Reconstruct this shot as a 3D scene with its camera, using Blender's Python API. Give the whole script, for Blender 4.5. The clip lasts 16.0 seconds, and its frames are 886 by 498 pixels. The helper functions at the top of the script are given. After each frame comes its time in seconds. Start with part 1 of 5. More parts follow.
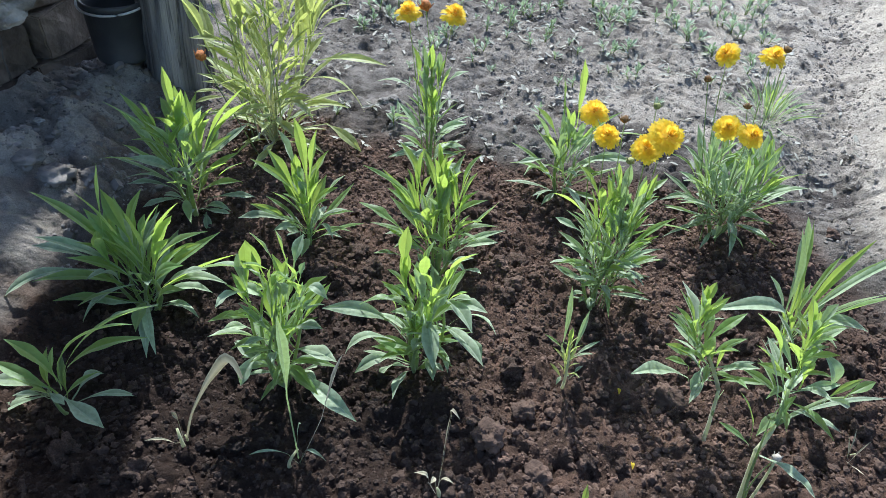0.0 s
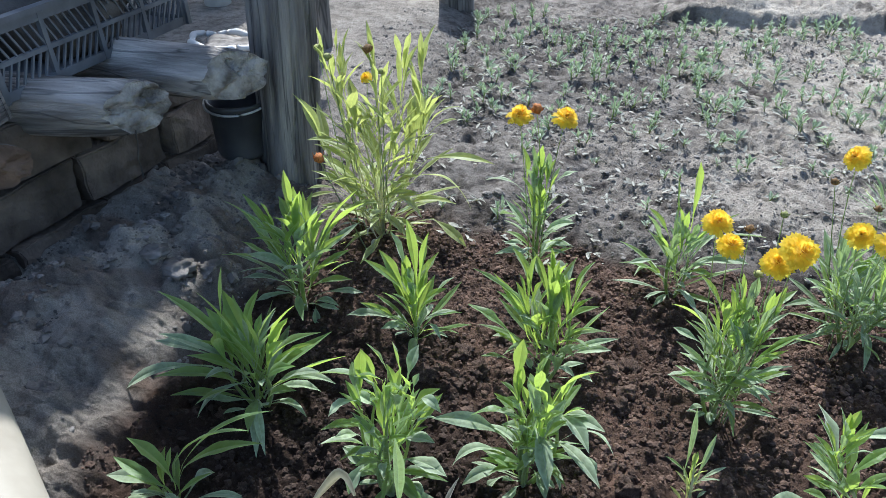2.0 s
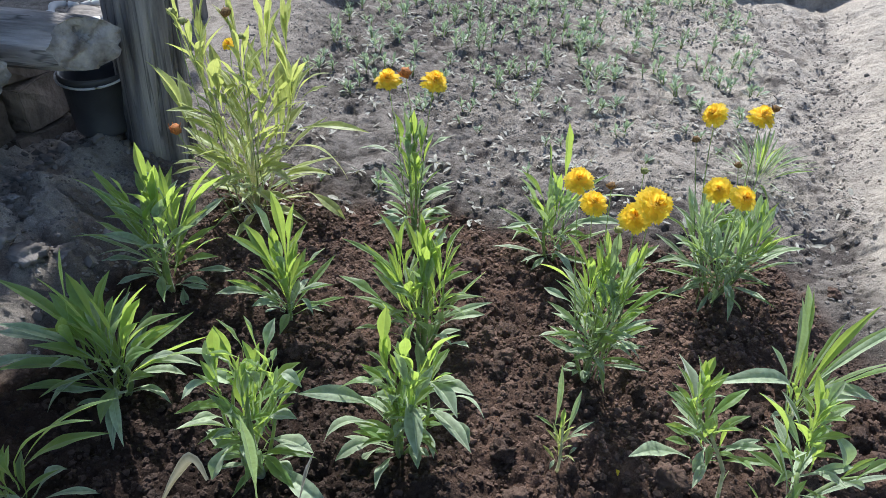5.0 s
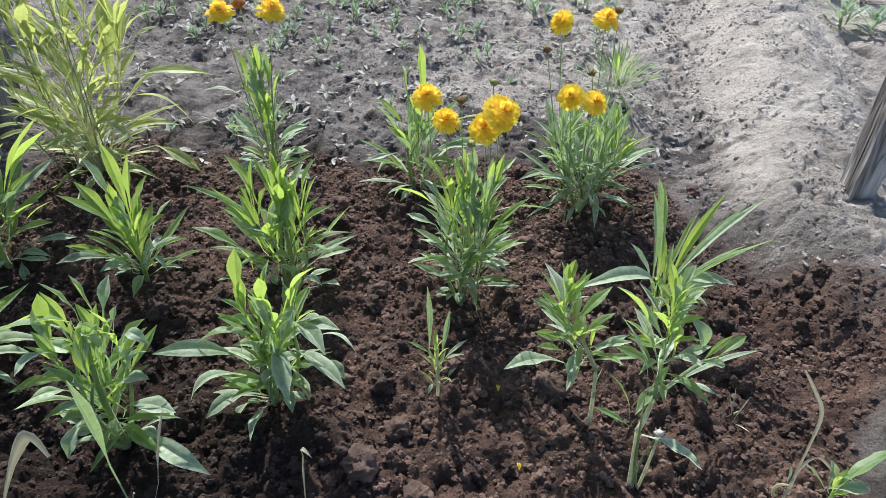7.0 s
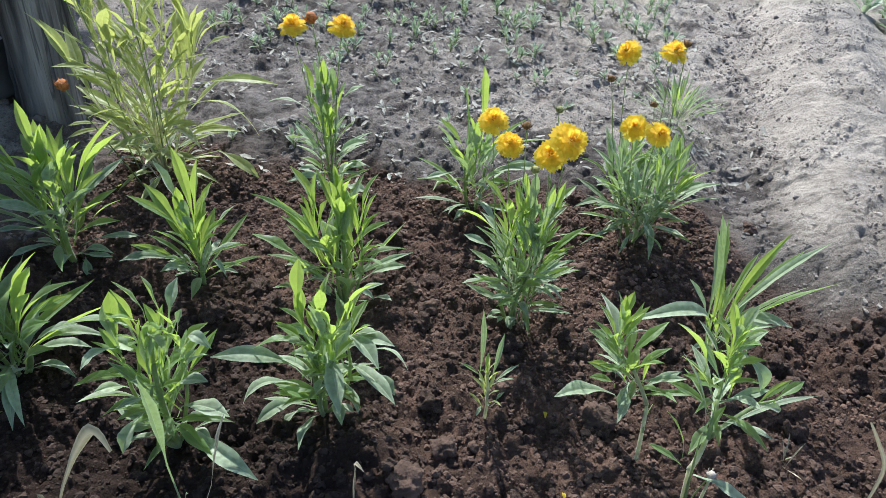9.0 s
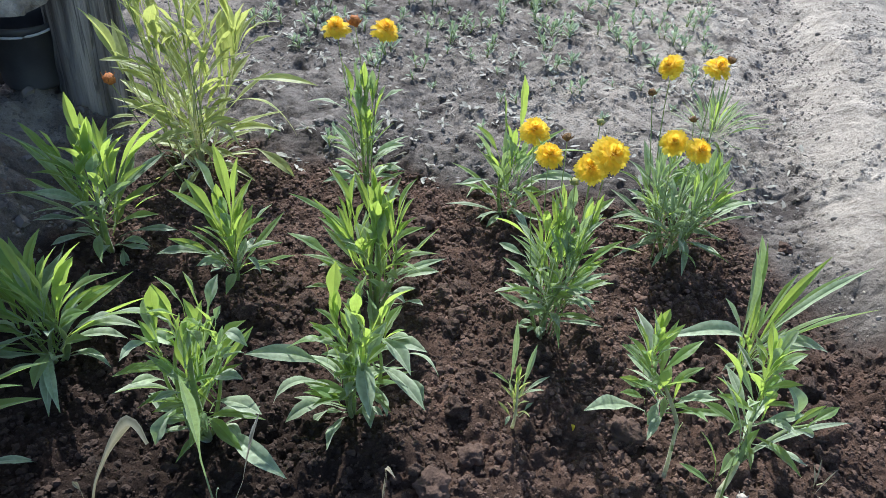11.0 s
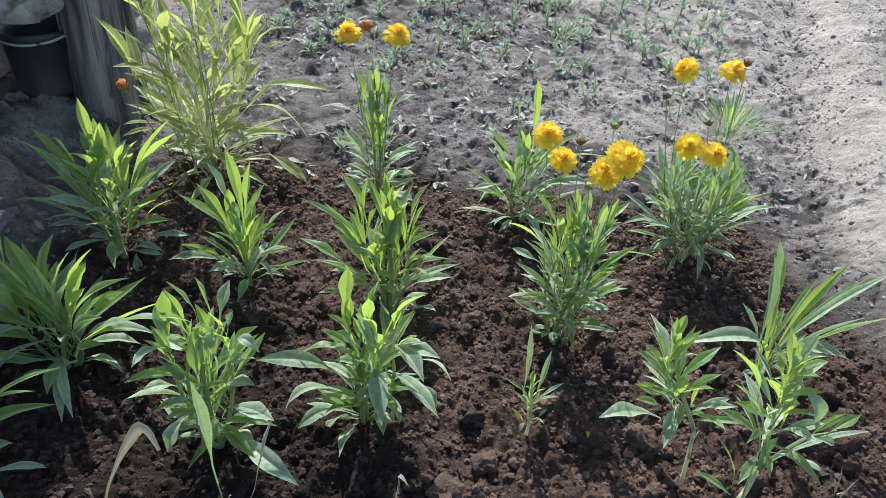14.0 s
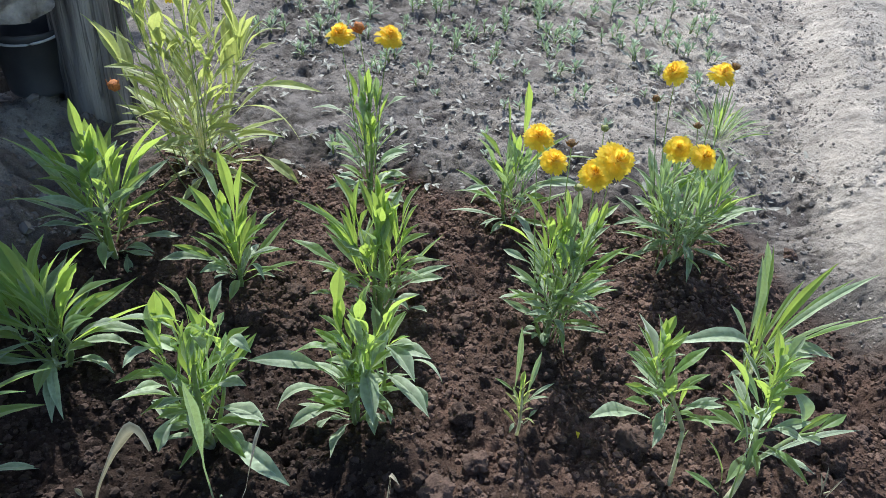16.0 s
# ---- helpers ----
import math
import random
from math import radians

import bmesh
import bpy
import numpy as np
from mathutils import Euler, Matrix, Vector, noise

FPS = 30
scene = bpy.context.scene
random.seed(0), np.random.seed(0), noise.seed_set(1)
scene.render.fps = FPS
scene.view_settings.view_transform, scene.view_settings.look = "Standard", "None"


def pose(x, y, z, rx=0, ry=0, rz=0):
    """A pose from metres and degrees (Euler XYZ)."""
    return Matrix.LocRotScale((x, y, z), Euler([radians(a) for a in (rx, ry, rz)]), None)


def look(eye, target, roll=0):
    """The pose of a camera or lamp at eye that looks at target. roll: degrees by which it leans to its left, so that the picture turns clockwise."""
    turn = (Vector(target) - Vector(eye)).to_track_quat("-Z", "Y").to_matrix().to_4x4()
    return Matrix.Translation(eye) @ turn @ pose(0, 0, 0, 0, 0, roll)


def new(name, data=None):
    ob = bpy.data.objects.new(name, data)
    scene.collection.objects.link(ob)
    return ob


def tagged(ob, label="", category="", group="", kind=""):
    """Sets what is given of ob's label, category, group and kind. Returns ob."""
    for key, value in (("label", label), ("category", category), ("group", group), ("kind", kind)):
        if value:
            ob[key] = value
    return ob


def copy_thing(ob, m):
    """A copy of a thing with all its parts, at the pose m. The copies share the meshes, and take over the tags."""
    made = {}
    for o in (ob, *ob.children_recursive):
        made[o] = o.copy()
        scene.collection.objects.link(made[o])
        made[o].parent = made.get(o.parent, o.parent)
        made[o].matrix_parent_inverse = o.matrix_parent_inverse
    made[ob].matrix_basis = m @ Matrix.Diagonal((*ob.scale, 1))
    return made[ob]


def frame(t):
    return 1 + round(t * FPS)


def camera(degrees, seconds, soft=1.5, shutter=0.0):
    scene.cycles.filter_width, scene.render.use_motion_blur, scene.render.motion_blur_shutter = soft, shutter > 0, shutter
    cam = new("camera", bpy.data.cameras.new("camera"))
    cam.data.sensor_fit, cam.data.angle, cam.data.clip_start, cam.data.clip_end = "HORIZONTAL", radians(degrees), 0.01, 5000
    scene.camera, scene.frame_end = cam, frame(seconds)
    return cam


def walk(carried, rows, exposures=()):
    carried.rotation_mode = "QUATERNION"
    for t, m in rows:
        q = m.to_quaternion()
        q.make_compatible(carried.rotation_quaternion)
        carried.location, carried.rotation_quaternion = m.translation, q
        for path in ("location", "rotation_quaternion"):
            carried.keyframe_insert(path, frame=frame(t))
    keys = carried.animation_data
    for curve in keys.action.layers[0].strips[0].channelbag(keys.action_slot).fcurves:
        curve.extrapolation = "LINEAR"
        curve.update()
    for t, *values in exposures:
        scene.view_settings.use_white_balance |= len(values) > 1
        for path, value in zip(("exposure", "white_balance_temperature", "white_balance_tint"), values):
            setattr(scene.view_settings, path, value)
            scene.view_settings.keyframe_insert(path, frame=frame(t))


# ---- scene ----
cam = camera(63.6, 16.0, soft=0.7)
PATH = [
    (0, (0.044, 0.067, 0.9), (0.037, 1.622, -0.359), 4.1),
    (0.5, (0.032, 0.088, 0.908), (-0.09, 1.665, -0.316), 2.6),
    (1, (0.027, 0.093, 0.924), (-0.151, 1.724, -0.219), 0.5),
    (1.5, (0.013, 0.1, 0.929), (-0.177, 1.739, -0.202), 1.3),
    (2, (-0.005, 0.108, 0.935), (-0.265, 1.755, -0.169), 0.2),
    (2.5, (-0.015, 0.109, 0.933), (-0.31, 1.744, -0.181), -0.0),
    (3, (-0.016, 0.11, 0.938), (-0.323, 1.757, -0.154), -0.6),
    (3.5, (-0.011, 0.115, 0.938), (-0.302, 1.763, -0.157), -0.5),
    (4, (-0.002, 0.118, 0.931), (-0.246, 1.757, -0.189), 0.3),
    (4.5, (0.026, 0.122, 0.918), (-0.112, 1.762, -0.217), 1.4),
    (5, (0.068, 0.133, 0.9), (0.054, 1.772, -0.246), 2.5),
    (5.2, (0.079, 0.134, 0.897), (0.161, 1.772, -0.248), 3.3),
    (7.3, (0.133, 0.146, 0.848), (0.396, 1.682, -0.406), 2.0),
    (7.5, (0.131, 0.148, 0.848), (0.385, 1.686, -0.405), 2.1),
    (8, (0.116, 0.146, 0.855), (0.336, 1.71, -0.373), 2.8),
    (8.5, (0.105, 0.146, 0.857), (0.308, 1.719, -0.362), 3.4),
    (9, (0.097, 0.147, 0.859), (0.267, 1.725, -0.358), 3.5),
    (11.5, (0.07, 0.151, 0.866), (0.168, 1.736, -0.35), 4.6),
    (12, (0.066, 0.15, 0.865), (0.148, 1.74, -0.345), 4.2),
    (12.5, (0.068, 0.154, 0.865), (0.152, 1.741, -0.348), 4.1),
    (13, (0.07, 0.153, 0.862), (0.156, 1.744, -0.347), 4.2),
    (13.5, (0.071, 0.157, 0.861), (0.148, 1.745, -0.353), 4.0),
    (14, (0.074, 0.157, 0.861), (0.152, 1.75, -0.346), 3.9),
    (14.5, (0.076, 0.155, 0.862), (0.163, 1.749, -0.343), 4.0),
    (15, (0.075, 0.153, 0.864), (0.172, 1.749, -0.337), 4.2),
    (15.5, (0.074, 0.152, 0.862), (0.18, 1.747, -0.34), 4.3),
    (16, (0.074, 0.152, 0.863), (0.176, 1.748, -0.338), 4.5),
]
walk(cam, [(t, look(eye, target, roll)) for t, eye, target, roll in PATH], exposures=[(0.0, 0.57, 5830.0, 7.0), (2.0, 0.49, 5880.0, 7.8), (3.0, 0.47, 5980.0, 9.5), (5.0, 0.40, 6110.0, 10.8), (7.5, 0.45, 6090.0, 11.5), (9.0, 0.40, 6000.0, 9.5), (12.5, 0.45, 5960.0, 9.3), (16.0, 0.41, 5990.0, 9.3)])

# ---- world and sun ----
SUN_AZ, SUN_EL = -9.0, 47.0      # degrees: from +y towards +x, and above the horizon
world = bpy.data.worlds.new("sky")
scene.world = world
world.use_nodes = True
wn = world.node_tree.nodes
sky = wn.new("ShaderNodeTexSky")
sky.sky_type = "NISHITA"
sky.sun_disc = False
sky.dust_density, sky.ozone_density = 1.6, 1.7
sky.sun_elevation = radians(SUN_EL)
sky.sun_rotation = radians(SUN_AZ)
world.node_tree.links.new(sky.outputs[0], wn["Background"].inputs[0])
wn["Background"].inputs[1].default_value = 0.135
sun_data = bpy.data.lights.new("sun", "SUN")
sun_data.energy, sun_data.angle, sun_data.color = 5.0, radians(0.6), (1.0, 0.97, 0.92)
sun = new("sun", sun_data)
sd = Vector((math.sin(radians(SUN_AZ)) * math.cos(radians(SUN_EL)), math.cos(radians(SUN_AZ)) * math.cos(radians(SUN_EL)), math.sin(radians(SUN_EL))))
sun.matrix_world = look(sd * 20, (0, 0, 0))


# ---- materials ----
def material(name, low, high, scale=30.0, rough=0.8, bump=0.3, bump_scale=150.0, metal=0.0, detail=6.0, lo=0.3, hi=0.7, vary=0.0, depth=0.004, stains=0.8):
    m = bpy.data.materials.new(name)
    m.use_nodes = True
    n, l = m.node_tree.nodes, m.node_tree.links
    p = n["Principled BSDF"]
    p.inputs["Roughness"].default_value = rough
    p.inputs["Metallic"].default_value = metal
    tc = n.new("ShaderNodeTexCoord")
    a = n.new("ShaderNodeTexNoise")
    a.inputs["Scale"].default_value, a.inputs["Detail"].default_value = scale, detail
    r = n.new("ShaderNodeValToRGB")
    r.color_ramp.elements[0].position, r.color_ramp.elements[0].color = lo, (*low, 1)
    r.color_ramp.elements[1].position, r.color_ramp.elements[1].color = hi, (*high, 1)
    b = n.new("ShaderNodeTexNoise")
    b.inputs["Scale"].default_value, b.inputs["Detail"].default_value = bump_scale, 5
    bp = n.new("ShaderNodeBump")
    bp.inputs["Strength"].default_value, bp.inputs["Distance"].default_value = bump, depth
    l.new(tc.outputs["Object"], a.inputs["Vector"])
    l.new(tc.outputs["Object"], b.inputs["Vector"])
    l.new(a.outputs["Fac"], r.inputs["Fac"])
    l.new(b.outputs["Fac"], bp.inputs["Height"])
    l.new(bp.outputs["Normal"], p.inputs["Normal"])
    stain, patch, soak = n.new("ShaderNodeTexNoise"), n.new("ShaderNodeValToRGB"), n.new("ShaderNodeMix")
    stain.inputs["Scale"].default_value, stain.inputs["Detail"].default_value = scale * 0.22, 4
    patch.color_ramp.elements[0].position, patch.color_ramp.elements[0].color = 0.34, (0.58, 0.57, 0.55, 1)
    patch.color_ramp.elements[1].position, patch.color_ramp.elements[1].color = 0.62, (1.12, 1.12, 1.12, 1)
    soak.data_type, soak.blend_type = "RGBA", "MULTIPLY"
    soak.inputs[0].default_value = stains
    l.new(tc.outputs["Object"], stain.inputs["Vector"])
    l.new(stain.outputs["Fac"], patch.inputs["Fac"])
    l.new(r.outputs["Color"], soak.inputs[6])
    l.new(patch.outputs["Color"], soak.inputs[7])
    colour = soak.outputs[2]
    if vary:
        oi, hs, mr = n.new("ShaderNodeObjectInfo"), n.new("ShaderNodeHueSaturation"), n.new("ShaderNodeMapRange")
        mr.inputs["To Min"].default_value, mr.inputs["To Max"].default_value = 1 - vary, 1 + vary
        l.new(oi.outputs["Random"], mr.inputs["Value"])
        l.new(mr.outputs[0], hs.inputs["Value"])
        l.new(colour, hs.inputs["Color"])
        colour = hs.outputs["Color"]
    l.new(colour, p.inputs["Base Color"])
    return m


def foliage(name, low, high, glow, through_share=0.4, rough=0.42, sheen=0.45, hue=0.02):
    """Thin leaf: a glossy, slightly hairy face, and light that comes through from behind."""
    m = material(name, low, high, scale=22.0, rough=rough, bump=0.5, bump_scale=180.0, vary=0.25, depth=0.002, stains=0.25)
    n, l = m.node_tree.nodes, m.node_tree.links
    p, out = n["Principled BSDF"], n["Material Output"]
    p.inputs["Specular IOR Level"].default_value = sheen
    p.inputs["Sheen Weight"].default_value = 0.45
    p.inputs["Sheen Roughness"].default_value = 0.5
    tc = [q for q in n if q.type == "TEX_COORD"][0]
    fine, mottle, spots = n.new("ShaderNodeTexNoise"), n.new("ShaderNodeMix"), n.new("ShaderNodeValToRGB")
    fine.inputs["Scale"].default_value, fine.inputs["Detail"].default_value = 130.0, 6.0
    spots.color_ramp.elements[0].position, spots.color_ramp.elements[0].color = 0.32, (0.62, 0.62, 0.62, 1)
    spots.color_ramp.elements[1].position, spots.color_ramp.elements[1].color = 0.68, (1.3, 1.3, 1.3, 1)
    mottle.data_type, mottle.blend_type = "RGBA", "MULTIPLY"
    mottle.inputs[0].default_value = 0.8
    l.new(tc.outputs["Object"], fine.inputs["Vector"])
    l.new(fine.outputs["Fac"], spots.inputs["Fac"])
    l.new(p.inputs["Base Color"].links[0].from_socket, mottle.inputs[6])
    l.new(spots.outputs["Color"], mottle.inputs[7])
    l.new(mottle.outputs[2], p.inputs["Base Color"])
    rib, mix = n.new("ShaderNodeAttribute"), n.new("ShaderNodeMix")
    rib.attribute_name = "rib"
    mix.data_type = "RGBA"
    colour = p.inputs["Base Color"].links[0].from_socket
    mix.inputs[7].default_value = (*[min(1, c * 1.7 + 0.03) for c in high], 1)
    l.new(rib.outputs["Fac"], mix.inputs[0])
    l.new(colour, mix.inputs[6])
    l.new(mix.outputs[2], p.inputs["Base Color"])
    tr, sh = n.new("ShaderNodeBsdfTranslucent"), n.new("ShaderNodeMixShader")
    tr.inputs[0].default_value = (*glow, 1)
    sh.inputs[0].default_value = through_share
    l.new(p.outputs[0], sh.inputs[1])
    l.new(tr.outputs[0], sh.inputs[2])
    l.new(sh.outputs[0], out.inputs["Surface"])
    return m


LEAF = foliage("leaf_green", (0.095, 0.190, 0.060), (0.190, 0.315, 0.110), (0.53, 0.71, 0.12), 0.50, 0.42, 0.5)
LEAF_OLD = foliage("leaf_grey_green", (0.235, 0.320, 0.185), (0.40, 0.48, 0.315), (0.40, 0.56, 0.18), 0.32, 0.50, 0.35)
LEAF_GOLD = foliage("leaf_yellow_green", (0.25, 0.31, 0.10), (0.42, 0.48, 0.19), (0.62, 0.69, 0.19), 0.46)
LEAF_DRY = foliage("leaf_dried", (0.30, 0.28, 0.18), (0.50, 0.45, 0.32), (0.40, 0.36, 0.20), 0.25, 0.7, 0.2)
LITTER = foliage("leaf_litter", (0.34, 0.335, 0.28), (0.56, 0.55, 0.48), (0.40, 0.39, 0.30), 0.2, 0.7, 0.2)
LEAF_SEEDLING = foliage("leaf_seedling", (0.26, 0.345, 0.235), (0.40, 0.49, 0.36), (0.42, 0.55, 0.29), 0.35, 0.45)
STEM = foliage("stem_green", (0.17, 0.25, 0.08), (0.28, 0.36, 0.15), (0.50, 0.62, 0.18), 0.35, 0.55)
STEM_PALE = foliage("stem_pale", (0.50, 0.52, 0.33), (0.70, 0.69, 0.50), (0.82, 0.82, 0.52), 0.45, 0.6, 0.3)
BUD = material("bud_brown", (0.12, 0.06, 0.02), (0.35, 0.20, 0.06), 200, 0.8, 0.5, 500)
BUD_GREEN = material("bud_green", (0.20, 0.24, 0.06), (0.42, 0.42, 0.14), 200, 0.7, 0.4, 500)
BUD_PALE = material("bud_pale", (0.45, 0.40, 0.33), (0.68, 0.63, 0.55), 200, 0.8, 0.4, 500)
RUST = material("faded_flower_rust", (0.30, 0.09, 0.02), (0.60, 0.22, 0.04), 200, 0.8, 0.5, 500)
PETAL = foliage("petal_yellow", (0.95, 0.68, 0.03), (0.98, 0.80, 0.09), (1.0, 0.85, 0.13), 0.62, 0.6, 0.2)
PETAL_CORE = material("flower_heart", (0.86, 0.54, 0.02), (0.95, 0.70, 0.05), 300, 0.8, 0.5, 600)
WOOD_GREY = material("weathered_wood", (0.17, 0.154, 0.142), (0.74, 0.705, 0.665), 10, 0.85, 1.0, 60, lo=0.36, hi=0.68, depth=0.008)
WOOD_PLANK = material("weathered_plank", (0.09, 0.082, 0.076), (0.30, 0.28, 0.26), 10, 0.85, 1.0, 60, lo=0.36, hi=0.68, depth=0.006)
WOOD_BOARD = material("weathered_board", (0.15, 0.135, 0.122), (0.60, 0.57, 0.53), 10, 0.85, 1.0, 60, lo=0.36, hi=0.68, depth=0.006)
WOOD_END = material("sawn_log_end", (0.14, 0.122, 0.104), (0.60, 0.56, 0.51), 22, 0.9, 1.0, 110, lo=0.32, hi=0.64, depth=0.010)
WOOD_BROWN = material("brown_log_end", (0.10, 0.065, 0.045), (0.42, 0.27, 0.18), 10, 0.85, 1.0, 80, depth=0.008)
WOOD_PALE = material("peeled_wood", (0.30, 0.265, 0.21), (0.46, 0.42, 0.345), 7, 0.7, 0.3, 40)
POST_WOOD = material("post_wood", (0.11, 0.101, 0.095), (0.42, 0.395, 0.365), 11, 0.88, 1.0, 60, lo=0.34, hi=0.72, depth=0.008)
STONE = material("brown_stone", (0.085, 0.064, 0.049), (0.26, 0.20, 0.155), 14, 0.92, 1.0, 34, vary=0.3, depth=0.014)
PLASTIC = material("black_crate_plastic", (0.09, 0.098, 0.112), (0.22, 0.232, 0.25), 12, 0.5, 0.1)
BUCKET = material("black_bucket_plastic", (0.04, 0.043, 0.048), (0.11, 0.112, 0.118), 10, 0.45, 0.1)
WIRE = material("galvanised_wire", (0.60, 0.60, 0.61), (0.82, 0.82, 0.83), 40, 0.4, 0.1, metal=0.15)
WHITE = material("white_crumpled_sheet", (0.60, 0.60, 0.60), (0.80, 0.80, 0.79), 14, 0.6, 0.4, 60)
SACKING = material("grey_sacking", (0.06, 0.052, 0.045), (0.16, 0.14, 0.12), 16, 0.95, 0.6, 200)


def stretch_grain(m, sx, sy, sz):
    """Draws the noise out along the timber."""
    n, l = m.node_tree.nodes, m.node_tree.links
    mp = n.new("ShaderNodeMapping")
    mp.inputs["Scale"].default_value = (sx, sy, sz)
    tc = [q for q in n if q.type == "TEX_COORD"][0]
    for q in [q for q in n if q.type == "TEX_NOISE"]:
        l.new(mp.outputs[0], q.inputs["Vector"])
    l.new(tc.outputs["Object"], mp.inputs["Vector"])
    split, crack, cut = n.new("ShaderNodeTexNoise"), n.new("ShaderNodeValToRGB"), n.new("ShaderNodeMix")
    split.inputs["Scale"].default_value, split.inputs["Detail"].default_value, split.inputs["Distortion"].default_value = 7.0, 3.0, 0.4
    l.new(mp.outputs[0], split.inputs["Vector"])
    e = crack.color_ramp.elements
    e.new(0.5)
    e.new(0.5)
    for q, (at, v) in zip(e, ((0.462, 1.0), (0.488, 0.10), (0.496, 0.10), (0.522, 1.0))):
        q.position, q.color = at, (v, v * 0.97, v * 0.94, 1)
    l.new(split.outputs["Fac"], crack.inputs["Fac"])
    cut.data_type, cut.blend_type = "RGBA", "MULTIPLY"
    cut.inputs[0].default_value = 0.6
    p = n["Principled BSDF"]
    l.new(p.inputs["Base Color"].links[0].from_socket, cut.inputs[6])
    l.new(crack.outputs["Color"], cut.inputs[7])
    l.new(cut.outputs[2], p.inputs["Base Color"])


stretch_grain(WOOD_GREY, 0.35, 3.0, 3.0)
stretch_grain(WOOD_PLANK, 3.0, 0.35, 3.0)
stretch_grain(WOOD_BOARD, 3.0, 3.0, 0.35)
stretch_grain(POST_WOOD, 0.22, 3.0, 3.0)


def soil_material():
    """Dug brown earth inside the bed, dry grey crust outside; 'bed' and 'dry' come with the mesh."""
    m = bpy.data.materials.new("soil")
    m.use_nodes = True
    n, l = m.node_tree.nodes, m.node_tree.links
    p = n["Principled BSDF"]
    p.inputs["Roughness"].default_value = 0.95
    p.inputs["Specular IOR Level"].default_value = 0.2
    tc = n.new("ShaderNodeTexCoord")

    def grain(scale, detail=8.0, rough=0.6):
        a = n.new("ShaderNodeTexNoise")
        a.inputs["Scale"].default_value, a.inputs["Detail"].default_value, a.inputs["Roughness"].default_value = scale, detail, rough
        l.new(tc.outputs["Object"], a.inputs["Vector"])
        return a.outputs["Fac"]

    def ramp(fac, *stops):
        r = n.new("ShaderNodeValToRGB")
        e = r.color_ramp.elements
        while len(e) < len(stops):
            e.new(0.5)
        for q, (at, c) in zip(e, stops):
            q.position, q.color = at, (*c, 1)
        l.new(fac, r.inputs["Fac"])
        return r.outputs["Color"]

    def blend(fac, a, b, kind="MIX"):
        x = n.new("ShaderNodeMix")
        x.data_type, x.blend_type = "RGBA", kind
        if isinstance(fac, float):
            x.inputs[0].default_value = fac
        else:
            l.new(fac, x.inputs[0])
        l.new(a, x.inputs[6])
        l.new(b, x.inputs[7])
        return x.outputs[2]

    def attribute(name):
        a = n.new("ShaderNodeAttribute")
        a.attribute_name = name
        return a.outputs["Fac"]

    brown = ramp(grain(16.0), (0.28, (0.052, 0.033, 0.024)), (0.50, (0.110, 0.069, 0.051)), (0.72, (0.228, 0.140, 0.102)))
    grey_dark = ramp(grain(11.0), (0.28, (0.120, 0.107, 0.096)), (0.72, (0.37, 0.336, 0.304)))
    grey_light = ramp(grain(9.0), (0.25, (0.42, 0.375, 0.318)), (0.75, (0.71, 0.645, 0.555)))
    damp = ramp(grain(24.0, 6.0, 0.65), (0.36, (0.36, 0.34, 0.32)), (0.53, (1.0, 1.0, 1.0)))
    less = n.new("ShaderNodeMapRange")
    less.inputs["To Min"].default_value, less.inputs["To Max"].default_value = 0.8, 0.25
    l.new(attribute("dry"), less.inputs["Value"])
    grey = blend(less.outputs[0], blend(attribute("dry"), grey_dark, grey_light), damp, "MULTIPLY")
    speck = ramp(grain(420.0, 3.0), (0.33, (0.55, 0.55, 0.55)), (0.66, (1.25, 1.25, 1.25)))
    fleck = ramp(grain(75.0, 4.0, 0.6), (0.36, (0.42, 0.40, 0.38)), (0.45, (1.0, 1.0, 1.0)))
    grey = blend(0.4, grey, fleck, "MULTIPLY")
    moist = ramp(grain(14.0), (0.28, (0.050, 0.043, 0.038)), (0.72, (0.150, 0.130, 0.118)))
    grey = blend(attribute("damp"), grey, moist)
    both = blend(attribute("bed"), grey, brown)
    both = blend(attribute("wet"), both, ramp(grain(30.0), (0.3, (0.022, 0.014, 0.011)), (0.7, (0.055, 0.035, 0.026))))
    l.new(blend(0.65, both, speck, "MULTIPLY"), p.inputs["Base Color"])
    bp = n.new("ShaderNodeBump")
    bp.inputs["Strength"].default_value, bp.inputs["Distance"].default_value = 1.0, 0.009
    coarse = n.new("ShaderNodeMath")
    coarse.operation = "MULTIPLY_ADD"
    coarse.inputs[1].default_value = 1.6
    l.new(grain(42.0, 9.0, 0.7), coarse.inputs[0])
    l.new(grain(140.0, 9.0, 0.75), coarse.inputs[2])
    l.new(coarse.outputs[0], bp.inputs["Height"])
    l.new(bp.outputs["Normal"], p.inputs["Normal"])
    return m


SOIL = soil_material()
CLOD = material("clod_brown", (0.056, 0.036, 0.027), (0.200, 0.125, 0.092), 14, 0.95, 0.9, 220)


def soak(m):
    """Darkens a soil where it is marked as wet."""
    n, l = m.node_tree.nodes, m.node_tree.links
    a, x = n.new("ShaderNodeAttribute"), n.new("ShaderNodeMix")
    a.attribute_name = "wet"
    x.data_type, x.blend_type = "RGBA", "MULTIPLY"
    x.inputs[7].default_value = (0.33, 0.32, 0.31, 1)
    p = n["Principled BSDF"]
    l.new(a.outputs["Fac"], x.inputs[0])
    l.new(p.inputs["Base Color"].links[0].from_socket, x.inputs[6])
    l.new(x.outputs[2], p.inputs["Base Color"])


